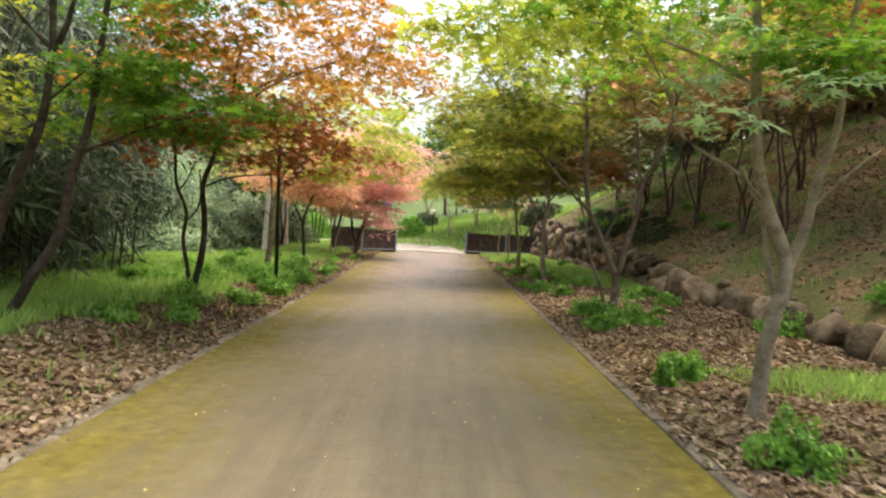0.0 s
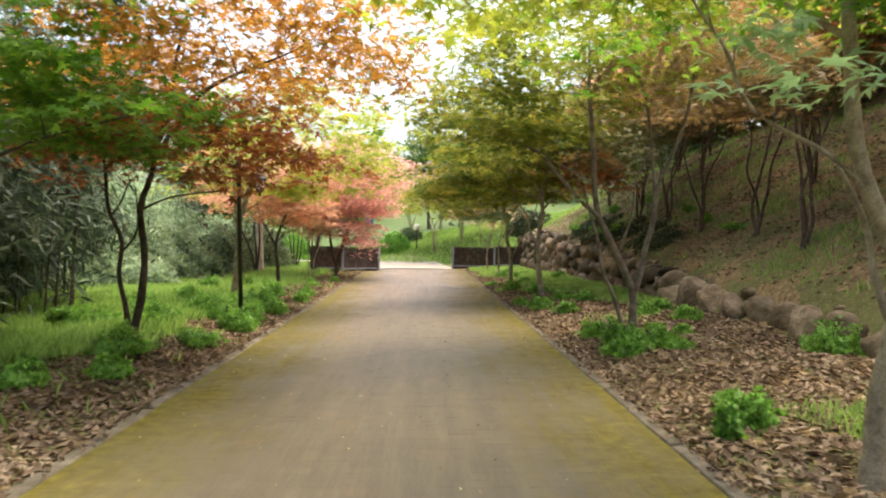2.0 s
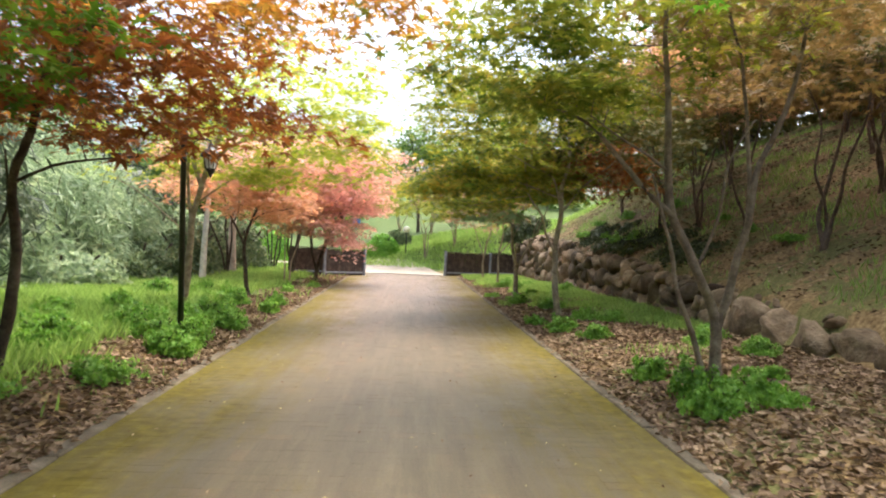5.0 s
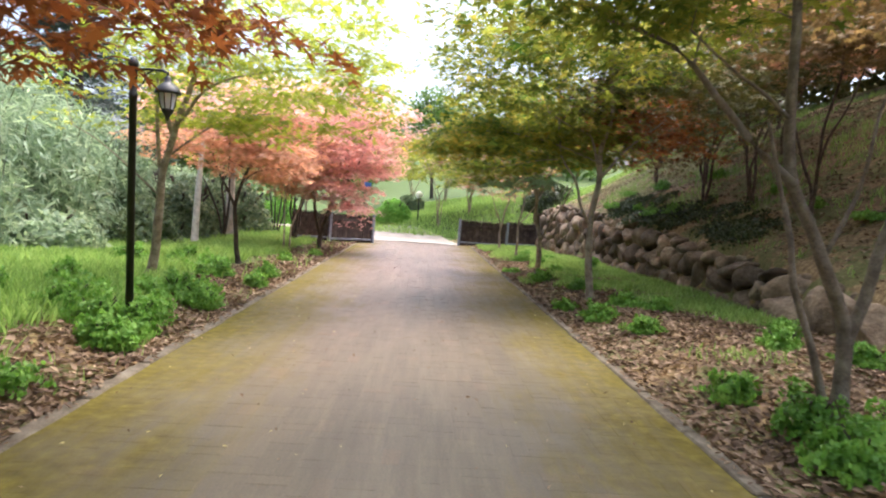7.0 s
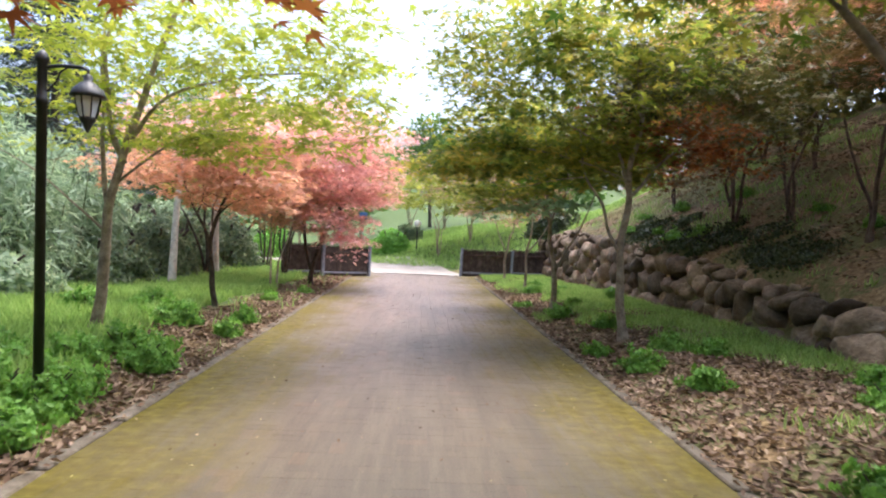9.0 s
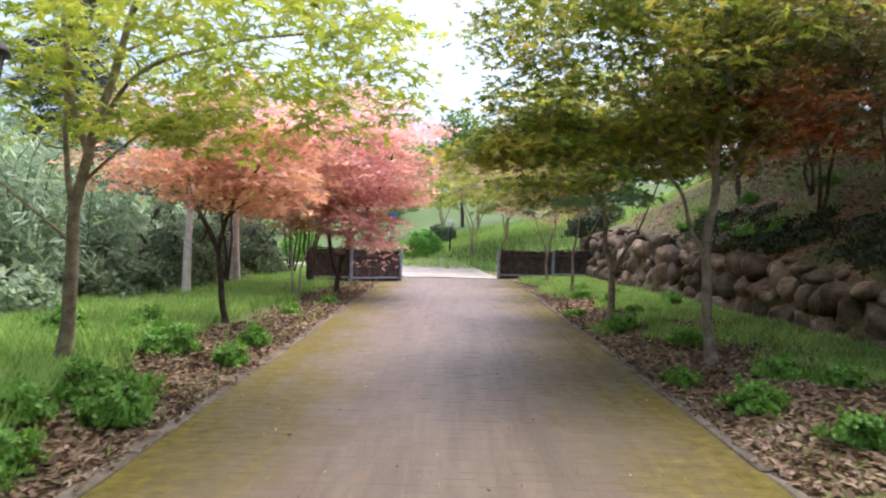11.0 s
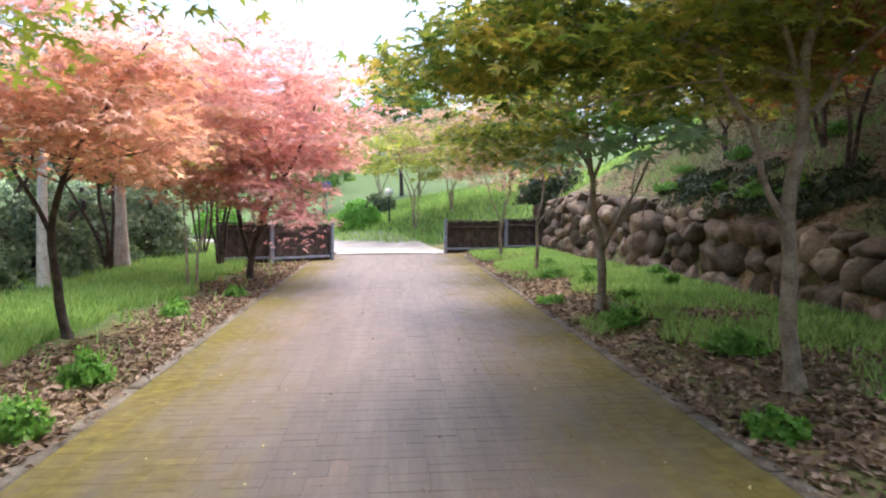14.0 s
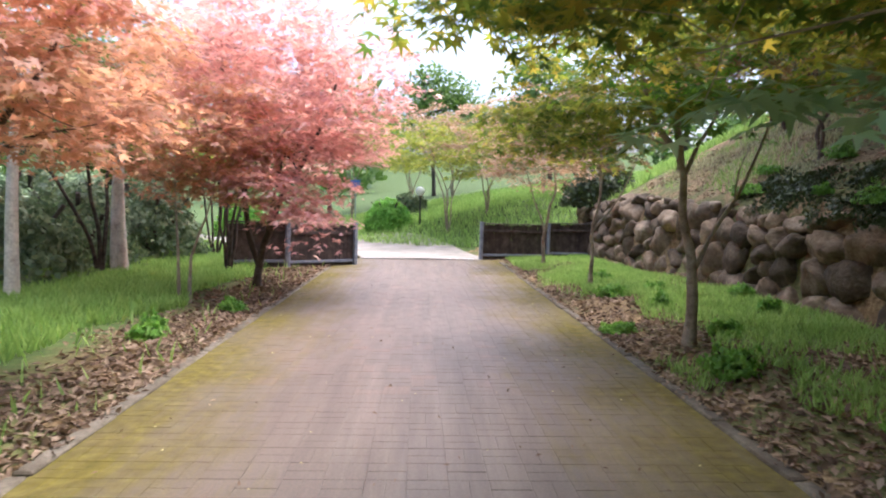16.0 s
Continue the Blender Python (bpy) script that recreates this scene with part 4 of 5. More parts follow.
def build_stone_wall():
    rng = random.Random(21)
    wall = tagged(new("wall_stone"), "dry stone retaining wall of brown-grey boulders", "stone wall", kind="structure")
    y = 3.0
    while y < 35:
        z, course = -0.08, 0
        top = wall_h(y)
        w = rng.uniform(0.4, 1.0) if y > 14 else rng.uniform(0.65, 1.1)
        while z < top - 0.08:
            h = min(rng.uniform(0.34, 0.66), max(0.28, top - z + 0.08)) if y > 14 else top + 0.12
            x = wall_x(y) + 0.12 + 0.22 * (z / 1.5) + rng.uniform(-0.06, 0.06)
            ww = w * rng.uniform(0.85, 1.2)
            m = pose(x, y + w / 2 + rng.uniform(-.12, .12) + (0.2 if course % 2 else 0), z + h / 2, rng.uniform(-24, 24), rng.uniform(-12, 12), rng.uniform(-18, 18)) @ Matrix.Diagonal((0.62, ww * 1.15, h * 1.22, 1))
            part_mesh("stone", rng.choice(BOULDERS), wall, "", m)
            z, course = z + h * 0.86, course + 1
        y += w * 0.9
    # small stones wedged in at the foot and on top
    for i in range(70):
        y = rng.uniform(4, 33)
        s = rng.uniform(0.14, 0.3)
        high = rng.random() < 0.45
        x = wall_x(y) + (0.3 if high else -0.22) + rng.uniform(-.1, .1)
        part_mesh("stone", rng.choice(BOULDERS), wall, "", pose(x, y, (wall_h(y) + 0.02 if high else 0.05) + 0.1 * s, rng.uniform(-30, 30), rng.uniform(-30, 30), rng.uniform(0, 360)) @ Matrix.Diagonal((s, s * 1.3, s * 0.8, 1)))


build_stone_wall()


# ---- street lamp ----
def build_lamp(x, y):
    z = land(x, y) - 0.02
    lamp = tagged(new("street_lamp"), "black iron street lamp with a hanging lantern in grass", "street lamp")
    lamp.matrix_basis = pose(x, y, z, 0, -0.9, 0) @ Matrix.Diagonal((0.68, 0.68, 0.775, 1))
    bm = bmesh.new()
    lathe(bm, [(0.11, 0), (0.11, 0.05), (0.085, 0.07), (0.075, 0.25), (0.06, 0.3), (0.056, 0.32)], 12)
    part("base", bm, IRON, lamp)
    bm = bmesh.new()
    lathe(bm, [(0.055, 0.3), (0.052, 3.0), (0.062, 3.0), (0.062, 3.06), (0.052, 3.08), (0.052, 3.4), (0.07, 3.41), (0.075, 3.45), (0.05, 3.5), (0.015, 3.53)], 14)
    part("post", bm, IRON, lamp, "", True)
    V, F = [], []
    tube(V, F, [Vector(p) for p in ((0, 0, 3.36), (0.2, 0, 3.38), (0.42, 0, 3.37), (0.5, 0, 3.34), (0.5, 0, 3.29))], [0.018] * 5, 8)
    tube(V, F, spline([(0.02, 0, 3.12), (0.14, 0, 3.2), (0.2, 0, 3.32), (0.3, 0, 3.37)], 0.05), [0.01] * len(spline([(0.02, 0, 3.12), (0.14, 0, 3.2), (0.2, 0, 3.32), (0.3, 0, 3.37)], 0.05)), 6)
    part_mesh("arm", mesh_of("arm", V, F, IRON, True), lamp)
    glass, n, l, b = mat("frosted_lantern_glass", 0.45, 0.5)
    l.new(ramp(n, l, tex(n, l, 20), [(0.3, (0.62, 0.64, 0.68)), (0.7, (0.78, 0.79, 0.82))]), b.inputs["Base Color"])
    b.inputs["Transmission Weight"].default_value = 0.35
    bm = bmesh.new()
    lathe(bm, [(0.13, 3.1), (0.125, 3.05), (0.10, 2.93), (0.07, 2.86)][::-1], 8, (0.5, 0, 0))
    lantern = part("lantern", bm, glass, lamp, "frosted glass lantern body")
    bm = bmesh.new()
    lathe(bm, [(0.185, 3.08), (0.18, 3.11), (0.15, 3.16), (0.09, 3.21), (0.045, 3.24), (0.05, 3.28), (0.02, 3.31)], 16, (0.5, 0, 0))
    part("hood", bm, IRON, lantern, "black domed hood", True)
    bm = bmesh.new()
    lathe(bm, [(0.012, 2.74), (0.03, 2.78), (0.05, 2.82), (0.085, 2.86), (0.08, 2.89), (0.06, 2.9)], 12, (0.5, 0, 0))
    part("finial", bm, IRON, lantern, "black pointed finial", True)
    for i in range(8):
        a = math.pi * i / 4
        V, F = [], []
        tube(V, F, [Vector((0.5 + r * math.cos(a), r * math.sin(a), q)) for r, q in ((0.075, 2.87), (0.105, 2.93), (0.13, 3.05), (0.135, 3.1))], [0.008] * 4, 5)
        part_mesh("bar", mesh_of("bar", V, F, IRON), lantern, "black glazing bar")


build_lamp(-3.15, 12.0)


# ---- past the gate: bush, globe lamp, sign ----
def clump_bush(name, x, y, rx, ry, h, material, label, seed, n=5000, leaf=0.07, category="bush", group="", sprout=0.0, lumpy=0.3):
    """A leafy bush: leaves over a lumpy body, on a few stems."""
    rng = np.random.default_rng(seed)
    z = land(x, y)
    bush = tagged(new(name), label, category, group)
    bush.location = (x, y, z)
    d = unit(rng, n)
    d[:, 2] = np.abs(d[:, 2]) * 1.0 - 0.12
    lump = np.array([0.82 + lumpy * noise.noise(Vector(v) * 2.2 + Vector((seed, 0, 0))) + 0.1 * noise.noise(Vector(v) * 6) for v in d])
    r = lump * rng.uniform(0.55, 1.0, n) ** 0.35
    P = d * r[:, None] * np.array((rx, ry, h)) + np.array((0, 0, 0.08 * h))
    P[:, 2] = np.maximum(P[:, 2], 0.01)
    me = scatter_mesh("foliage", SPRIG, P, leaf * rng.uniform(0.6, 1.25, n), d + rng.normal(0, 0.5, (n, 3)), d + rng.normal(0, 0.6, (n, 3)) + np.array((0, 0, sprout)), material)
    part_mesh("foliage", me, bush)
    V, F = [], []
    for i in range(6):
        a = i * 1.05
        tube(V, F, spline([(0, 0, -0.05), (0.25 * rx * math.cos(a), 0.25 * ry * math.sin(a), 0.35 * h), (0.6 * rx * math.cos(a), 0.6 * ry * math.sin(a), 0.72 * h)], h * 0.2), [max(0.004, 0.02 * h)] * len(spline([(0, 0, -0.05), (0.25 * rx * math.cos(a), 0.25 * ry * math.sin(a), 0.35 * h), (0.6 * rx * math.cos(a), 0.6 * ry * math.sin(a), 0.72 * h)], h * 0.2)), 5)
    part_mesh("stem_work", mesh_of("stem_work", V, F, BARK_DARK), bush)["kind"] = "stuff"
    return bush


clump_bush("round_bush", -2.0, 39.4, 1.2, 1.15, 1.5, LEAF_HEDGE, "rounded bright green bush on the grass past the gate", 1, 12000, 0.09, lumpy=0.1)
clump_bush("dark_bush", -1.25, 43.5, 1.1, 1.0, 1.2, LEAF_SHRUB, "dark green bush on the grass past the gate", 2, 4000, 0.14)


def build_globe_lamp(x, y):
    z = land(x, y) - 0.02
    lamp = tagged(new("globe_lamp"), "low garden lamp with a white globe on the bank", "garden lamp")
    lamp.matrix_basis = pose(x, y, z)
    bm = bmesh.new()
    lathe(bm, [(0.07, 0), (0.07, 0.05), (0.035, 0.07), (0.032, 1.15), (0.07, 1.17), (0.07, 1.22)], 10)
    part("post", bm, IRON, lamp)
    bm = bmesh.new()
    bmesh.ops.create_uvsphere(bm, u_segments=20, v_segments=12, radius=0.19)
    bmesh.ops.translate(bm, vec=(0, 0, 1.38), verts=bm.verts[:])
    g, n, l, b = mat("white_globe_plastic", 0.35, 0.5)
    l.new(ramp(n, l, tex(n, l, 6), [(0.3, (0.84, 0.84, 0.82)), (0.7, (0.9, 0.9, 0.88))]), b.inputs["Base Color"])
    part("globe", bm, g, lamp, "white opal globe", True)


build_globe_lamp(-0.72, 38.7)


def build_sign(x, y):
    z = land(x, y) - 0.02
    sign = tagged(new("blue_sign"), "small plain blue sign on a grey pole", "sign")
    sign.matrix_basis = pose(x, y, z)
    bm = bmesh.new()
    lathe(bm, [(0.03, 0), (0.03, 2.3)], 8)
    part("pole", bm, POST_GREY, sign)
    bm = bmesh.new()
    box(bm, 0, -0.045, 1.95, 0.5, 0.03, 0.42, 0.008)
    part("panel", bm, surface("blue_enamel", (0.06, 0.14, 0.45), (0.08, 0.18, 0.52), (0.1, 0.22, 0.6), 5, 0.4, 0.1), sign, "blue enamel panel")


build_sign(-4.3, 47.5)


# ---- bamboo and shrubs beyond the lawn ----
BAMBOO_CANE = surface("green_bamboo_cane", (0.06, 0.08, 0.03), (0.12, 0.14, 0.06), (0.2, 0.2, 0.1), 4, 0.5, 0.2)


def bamboo(x, y, seed, rx, ry, height, canes, leaves):
    rng = np.random.default_rng(seed)
    z = land(x, y)
    clump = tagged(new("bamboo_clump"), "dense clump of grey-green bamboo at the lawn's edge", "bamboo", "bamboo along the lawn")
    clump.location = (x, y, z)
    V, F, tops = [], [], []
    for i in range(canes):
        a, q = rng.uniform(0, 6.28), math.sqrt(rng.uniform(0, 1))
        bx, by = rx * q * math.cos(a), ry * q * math.sin(a)
        h = height * rng.uniform(0.6, 1.05)
        lx, ly = bx * 0.25 + rng.normal(0, 0.4) + 0.35, by * 0.2 + rng.normal(0, 0.4)
        line = spline([(bx, by, -0.1), (bx + 0.15 * lx, by + 0.15 * ly, 0.4 * h), (bx + 0.5 * lx, by + 0.5 * ly, 0.8 * h), (bx + 1.3 * lx, by + 1.3 * ly, h)], 0.6)
        tube(V, F, line, [0.02 * (1 - 0.75 * j / (len(line) - 1)) for j in range(len(line))], 5)
        tops.append(line)
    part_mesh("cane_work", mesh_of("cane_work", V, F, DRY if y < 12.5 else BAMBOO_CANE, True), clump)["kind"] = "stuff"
    k = leaves // 9
    d = unit(rng, k)
    d[:, 2] = np.abs(d[:, 2]) ** 1.3
    r = rng.uniform(0.45, 1.05, k) ** 0.5
    C = d * r[:, None] * np.array((rx * 1.15, ry * 1.2, height * 0.98))
    low = rng.random(k) < (0.12 if y < 12 else 0.45)
    C[low, 2] = rng.uniform(0.1, 0.62 * height, low.sum())
    if y < 12:
        C[:, 2] = np.where(low, C[:, 2], 1.3 + C[:, 2] * 0.85)
    C += rng.normal(0, 0.2, (k, 3))
    C[:, 2] = np.maximum(C[:, 2], 0.12)
    P = np.repeat(C, 9, 0) + rng.normal(0, 0.13, (k * 9, 3))
    n = len(P)
    head = np.repeat(rng.normal(0, 0.7, (k, 3)), 9, 0) + rng.normal(0, 0.5, (n, 3)) + np.array((0.4, -0.1, -0.6))
    # clumps before y 14.5 get the leaf colour with shade painted in
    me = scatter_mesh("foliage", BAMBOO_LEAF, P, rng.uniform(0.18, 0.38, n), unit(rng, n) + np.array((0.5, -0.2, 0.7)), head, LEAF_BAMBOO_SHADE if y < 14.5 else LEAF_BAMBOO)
    part_mesh("foliage", me, clump)


BAMBOO_LEAF = (np.array([(0, 0, 0), (0.085, 0.35, 0.0), (0, 1, -0.12), (-0.085, 0.35, 0.0)], float), np.array([(0, 1, 2), (0, 2, 3)]))
for i, (x, y, h) in enumerate(((-7.3, 11.6, 5.2), (-7.0, 8.6, 5.4), (-8.9, 5.5, 6.5), (-8.8, 9.3, 6.8), (-9.2, 13.0, 6.0), (-9.6, 16.6, 5.0), (-9.6, 19.8, 4.4), (-9.8, 23.0, 3.6), (-12.5, 8, 8.0), (-12.8, 14, 7.0), (-13, 20, 5.6), (-12.5, 25.5, 4.4))):
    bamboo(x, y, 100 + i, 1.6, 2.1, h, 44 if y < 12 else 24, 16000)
for i, (x, y, h, m) in enumerate(((-8.2, 22.6, 1.5, LEAF_SHRUB), (-7.8, 25.0, 1.9, LEAF_SHRUB), (-8.0, 27.4, 2.3, LEAF_SHRUB), (-7.4, 29.8, 2.2, LEAF_SHRUB), (-9.5, 30.5, 2.8, LEAF_BAMBOO), (-8.3, 18.6, 1.2, LEAF_BAMBOO), (-9.0, 33.5, 2.8, LEAF_SHRUB), (-11.5, 31.5, 3.0, LEAF_SHRUB), (-12.5, 35.0, 3.2, LEAF_SHRUB), (-10.5, 28.0, 3.0, LEAF_BAMBOO), (-11.0, 38.0, 3.0, LEAF_SHRUB), (-8.5, 41.5, 2.0, LEAF_HEDGE), (5.3, 34.7, 1.6, LEAF_IVY))):
    clump_bush("evergreen_shrub", x, y, 1.5, 1.5, h, m, "dark evergreen shrub at the edge of the lawn" if x < 0 else "dark evergreen shrub behind the fence by the wall", 120 + i, 4200, 0.14, "shrub", "evergreen shrubs")


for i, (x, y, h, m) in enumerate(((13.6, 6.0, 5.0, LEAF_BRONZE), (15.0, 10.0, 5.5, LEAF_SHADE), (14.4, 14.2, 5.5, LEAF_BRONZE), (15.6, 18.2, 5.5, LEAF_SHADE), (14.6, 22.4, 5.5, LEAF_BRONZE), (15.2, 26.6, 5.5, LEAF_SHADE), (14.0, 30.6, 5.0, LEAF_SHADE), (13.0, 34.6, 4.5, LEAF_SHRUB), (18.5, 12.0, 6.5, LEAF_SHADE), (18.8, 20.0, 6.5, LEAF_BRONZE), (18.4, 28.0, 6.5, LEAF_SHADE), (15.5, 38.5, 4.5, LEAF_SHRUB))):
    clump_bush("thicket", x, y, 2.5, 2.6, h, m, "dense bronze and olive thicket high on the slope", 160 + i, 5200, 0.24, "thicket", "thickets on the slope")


# ---- pale-barked trees, conifer and background trees ----
def tall_tree(name, x, y, h, trunk_r, crown_c, crown_r, leaves, material, bark, label, seed, leaf=0.2, category="tree", group="", stems=1, clear=0.35):
    rng = np.random.default_rng(seed)
    z = land(x, y)
    tree = tagged(new(name), label, category, group)
    tree.location = (x, y, z)
    V, F, nodes = [], [], []
    for s in range(stems):
        lx, ly = rng.normal(0, 0.04 * h, 2)
        bx = 0.16 * s
        line = spline([(bx, 0, -0.15), (bx + 0.15 * lx, 0.15 * ly, 0.3 * h), (bx + 0.5 * lx + 0.2 * s, 0.5 * ly, 0.6 * h), (bx + lx + 0.3 * s, ly, 0.93 * h)], 0.3)
        tube(V, F, line, [trunk_r * (1.25 - 0.25 * min(1, j / 2)) * (1 - 0.8 * j / (len(line) - 1)) for j in range(len(line))], 9)
        nodes += [p for p in line if p.z > clear * h]
    part_mesh("trunk", mesh_of("trunk", V, F, bark, True), tree)
    k = max(20, leaves // 60)
    d = unit(rng, k) * (rng.uniform(0.25, 1, k) ** 0.5)[:, None]
    C = np.array(crown_c) + d * np.array(crown_r)
    V, F = [], []
    for c in C[:90]:
        c = Vector(c)
        p = min(nodes, key=lambda q: (q - c).length + max(0, q.z - c.z) * 1.5)
        tube(V, F, [p, p.lerp(c, 0.5) + Vector((0, 0, 0.06 * (c - p).length)), c], [trunk_r * 0.28, trunk_r * 0.16, 0.008], 4)
    part_mesh("branch_work", mesh_of("branch_work", V, F, bark, True), tree)["kind"] = "stuff"
    P = np.repeat(C, leaves // k, 0)
    n = len(P)
    P = P + rng.normal(0, 1, (n, 3)) * np.array((1, 1, 0.55)) * (0.17 * max(crown_r))
    me = scatter_mesh("crown", SPRIG, P, leaf * rng.uniform(0.6, 1.3, n), rng.normal(0, 0.6, (n, 3)) + np.array((0, 0, 0.8)), unit(rng, n), material)
    part_mesh("crown", me, tree)
    return tree


LEAF_WOOD = leaf_mat("spring_woodland_leaves", [(0.06, 0.12, 0.03), (0.12, 0.21, 0.05), (0.2, 0.3, 0.08)], 0.45)
LEAF_DUSK = leaf_mat("blue_green_needles", [(0.02, 0.035, 0.025), (0.04, 0.06, 0.045), (0.07, 0.095, 0.07)], 0.15)
tall_tree("pale_tree", -6.5, 22.9, 5.5, 0.11, (0, 0, 4.3), (1.5, 1.5, 1.2), 2500, LEAF_WOOD, BARK_PALE, "slim tree with pale peeling bark at the shrubs", 201, 0.1, group="pale-barked trees")
tall_tree("pale_tree", -6.8, 26.6, 5.8, 0.12, (0, 0, 4.6), (1.6, 1.6, 1.2), 2500, LEAF_WOOD, BARK_PALE, "twin-stemmed tree with pale peeling bark at the shrubs", 202, 0.1, group="pale-barked trees", stems=2)
tall_tree("sapling", -4.1, 23.0, 2.2, 0.03, (0, 0, 1.9), (0.5, 0.5, 0.4), 300, LEAF_RED, BARK, "forked thin sapling in the grass", 203, 0.08, group="saplings", stems=2)


def conifer(x, y, h, seed):
    rng = np.random.default_rng(seed)
    z = land(x, y)
    tree = tagged(new("conifer"), "tall dark conifer behind the bamboo", "tree", "conifers")
    tree.location = (x, y, z)
    V, F = [], []
    line = [Vector((0, 0, q * h)) for q in np.linspace(-0.01, 1, 14)]
    tube(V, F, line, [0.22 * (1.02 - q) + 0.01 for q in np.linspace(0, 1, 14)], 9)
    part_mesh("trunk", mesh_of("trunk", V, F, BARK_DARK, True), tree)
    V, F, P, H = [], [], [], []
    for i in range(110):
        q = rng.uniform(0.22, 0.99)
        a = rng.uniform(0, 6.28)
        r = (1.02 - q) * 0.30 * h * rng.uniform(0.7, 1.1) + 0.2
        e = Vector((r * math.cos(a), r * math.sin(a), q * h - 0.22 * r))
        tube(V, F, [Vector((0, 0, q * h)), Vector((0, 0, q * h)).lerp(e, 0.5) + Vector((0, 0, 0.05 * r)), e], [0.03, 0.02, 0.006], 4)
        k = int(40 + 40 * r)
        f = rng.uniform(0.2, 1, k)
        s = np.outer(f, np.array((e.x, e.y, 0))) + np.stack([np.zeros(k), np.zeros(k), q * h - 0.22 * r * f], 1)
        P.append(s + rng.normal(0, 0.13, (k, 3)) * np.array((1, 1, 0.4)))
        H.append(np.tile((math.cos(a), math.sin(a), -0.3), (k, 1)) + rng.normal(0, 0.5, (k, 3)))
    part_mesh("branch_work", mesh_of("branch_work", V, F, BARK_DARK), tree)["kind"] = "stuff"
    P, H = np.concatenate(P), np.concatenate(H)
    n = len(P)
    part_mesh("needles", scatter_mesh("needles", BAMBOO_LEAF, P, rng.uniform(0.2, 0.4, n), rng.normal(0, 0.4, (n, 3)) + np.array((0, 0, 1.0)), H, LEAF_DUSK), tree)


conifer(-13.6, 30.0, 13.0, 301)
conifer(-17.5, 36.0, 14.0, 302)
# the four below y 0 are unseen, added to shade the path's start
for i, (x, y, h, m) in enumerate(((-18, 5, 9, LEAF_WOOD), (-24, 24, 9, LEAF_WOOD), (-12, 37, 7, LEAF_WOOD), (-23, 31, 10, LEAF_WOOD), (-15, 44, 9, LEAF_WOOD), (-7, 56, 9, LEAF_WOOD), (0, 58, 9, LEAF_WOOD), (7, 52, 8, LEAF_WOOD), (12, 44, 7, LEAF_WOOD),
                                  (16, 34, 7, LEAF_WOOD), (19, 24, 7, LEAF_WOOD), (19, 14, 7, LEAF_WOOD), (17, 6, 7, LEAF_WOOD), (-6.5, -4, 9, LEAF_WOOD), (-3, -11, 9, LEAF_WOOD), (4, -12, 9, LEAF_WOOD), (6, -4.5, 7, LEAF_WOOD))):
    tall_tree("woodland_tree", x, y, h, 0.16, (0, 0, h * 0.66), (h * 0.3, h * 0.3, h * 0.33), 4200, m, BARK_DARK, "tall leafy spring-green woodland tree", 310 + i, 0.3, group="woodland trees")


def far_woods():
    rng = np.random.default_rng(9)
    P, S = [], []
    for i in range(130):
        a = rng.uniform(0, 2 * math.pi)
        r = rng.uniform(75, 170)
        x, y = r * math.sin(a), 20 + r * math.cos(a)
        h = rng.uniform(9, 15)
        c = np.array((x, y, land(x, y) + h * 0.5))
        k = 420
        d = unit(rng, k) * (rng.uniform(0.5, 1, k) ** 0.4)[:, None]
        P.append(c + d * np.array((h * 0.38, h * 0.38, h * 0.55)) * (1 + 0.2 * rng.normal(0, 1, (k, 1))))
    P = np.concatenate(P)
    n = len(P)
    ob = new("far_woods", scatter_mesh("far_woods", SPRIG, P, rng.uniform(0.9, 2.0, n), rng.normal(0, 0.7, (n, 3)) + np.array((0, 0, 0.7)), unit(rng, n), LEAF_WOOD))
    tagged(ob, "distant spring-green woods on the hills around", "woods", kind="stuff")


far_woods()


# ---- grass, litter, weeds ----
def keep_off(x, y):
    return road_left(y) - 0.14 < x < road_right(y) + 0.14


def patchy(x, y, f, s=0.0):
    return noise.noise(Vector((x * f + s, y * f, s)))


def grass_mesh(name, spots, seed, low, high, material, label):
    rng = np.random.default_rng(seed)
    P = np.array([(x, y, land(x, y) - 0.01) for x, y in spots])
    n = len(P)
    lean = rng.normal(0, 0.35, (n, 3))
    lean[:, 2] = 1
    side = unit(rng, n)
    side[:, 2] = 0
    ob = new(name, scatter_mesh(name, BLADE, P, rng.uniform(low, high, n), side + np.array((0, 0, 0.01)), lean, material))
    tagged(ob, label, "grass", kind="stuff")


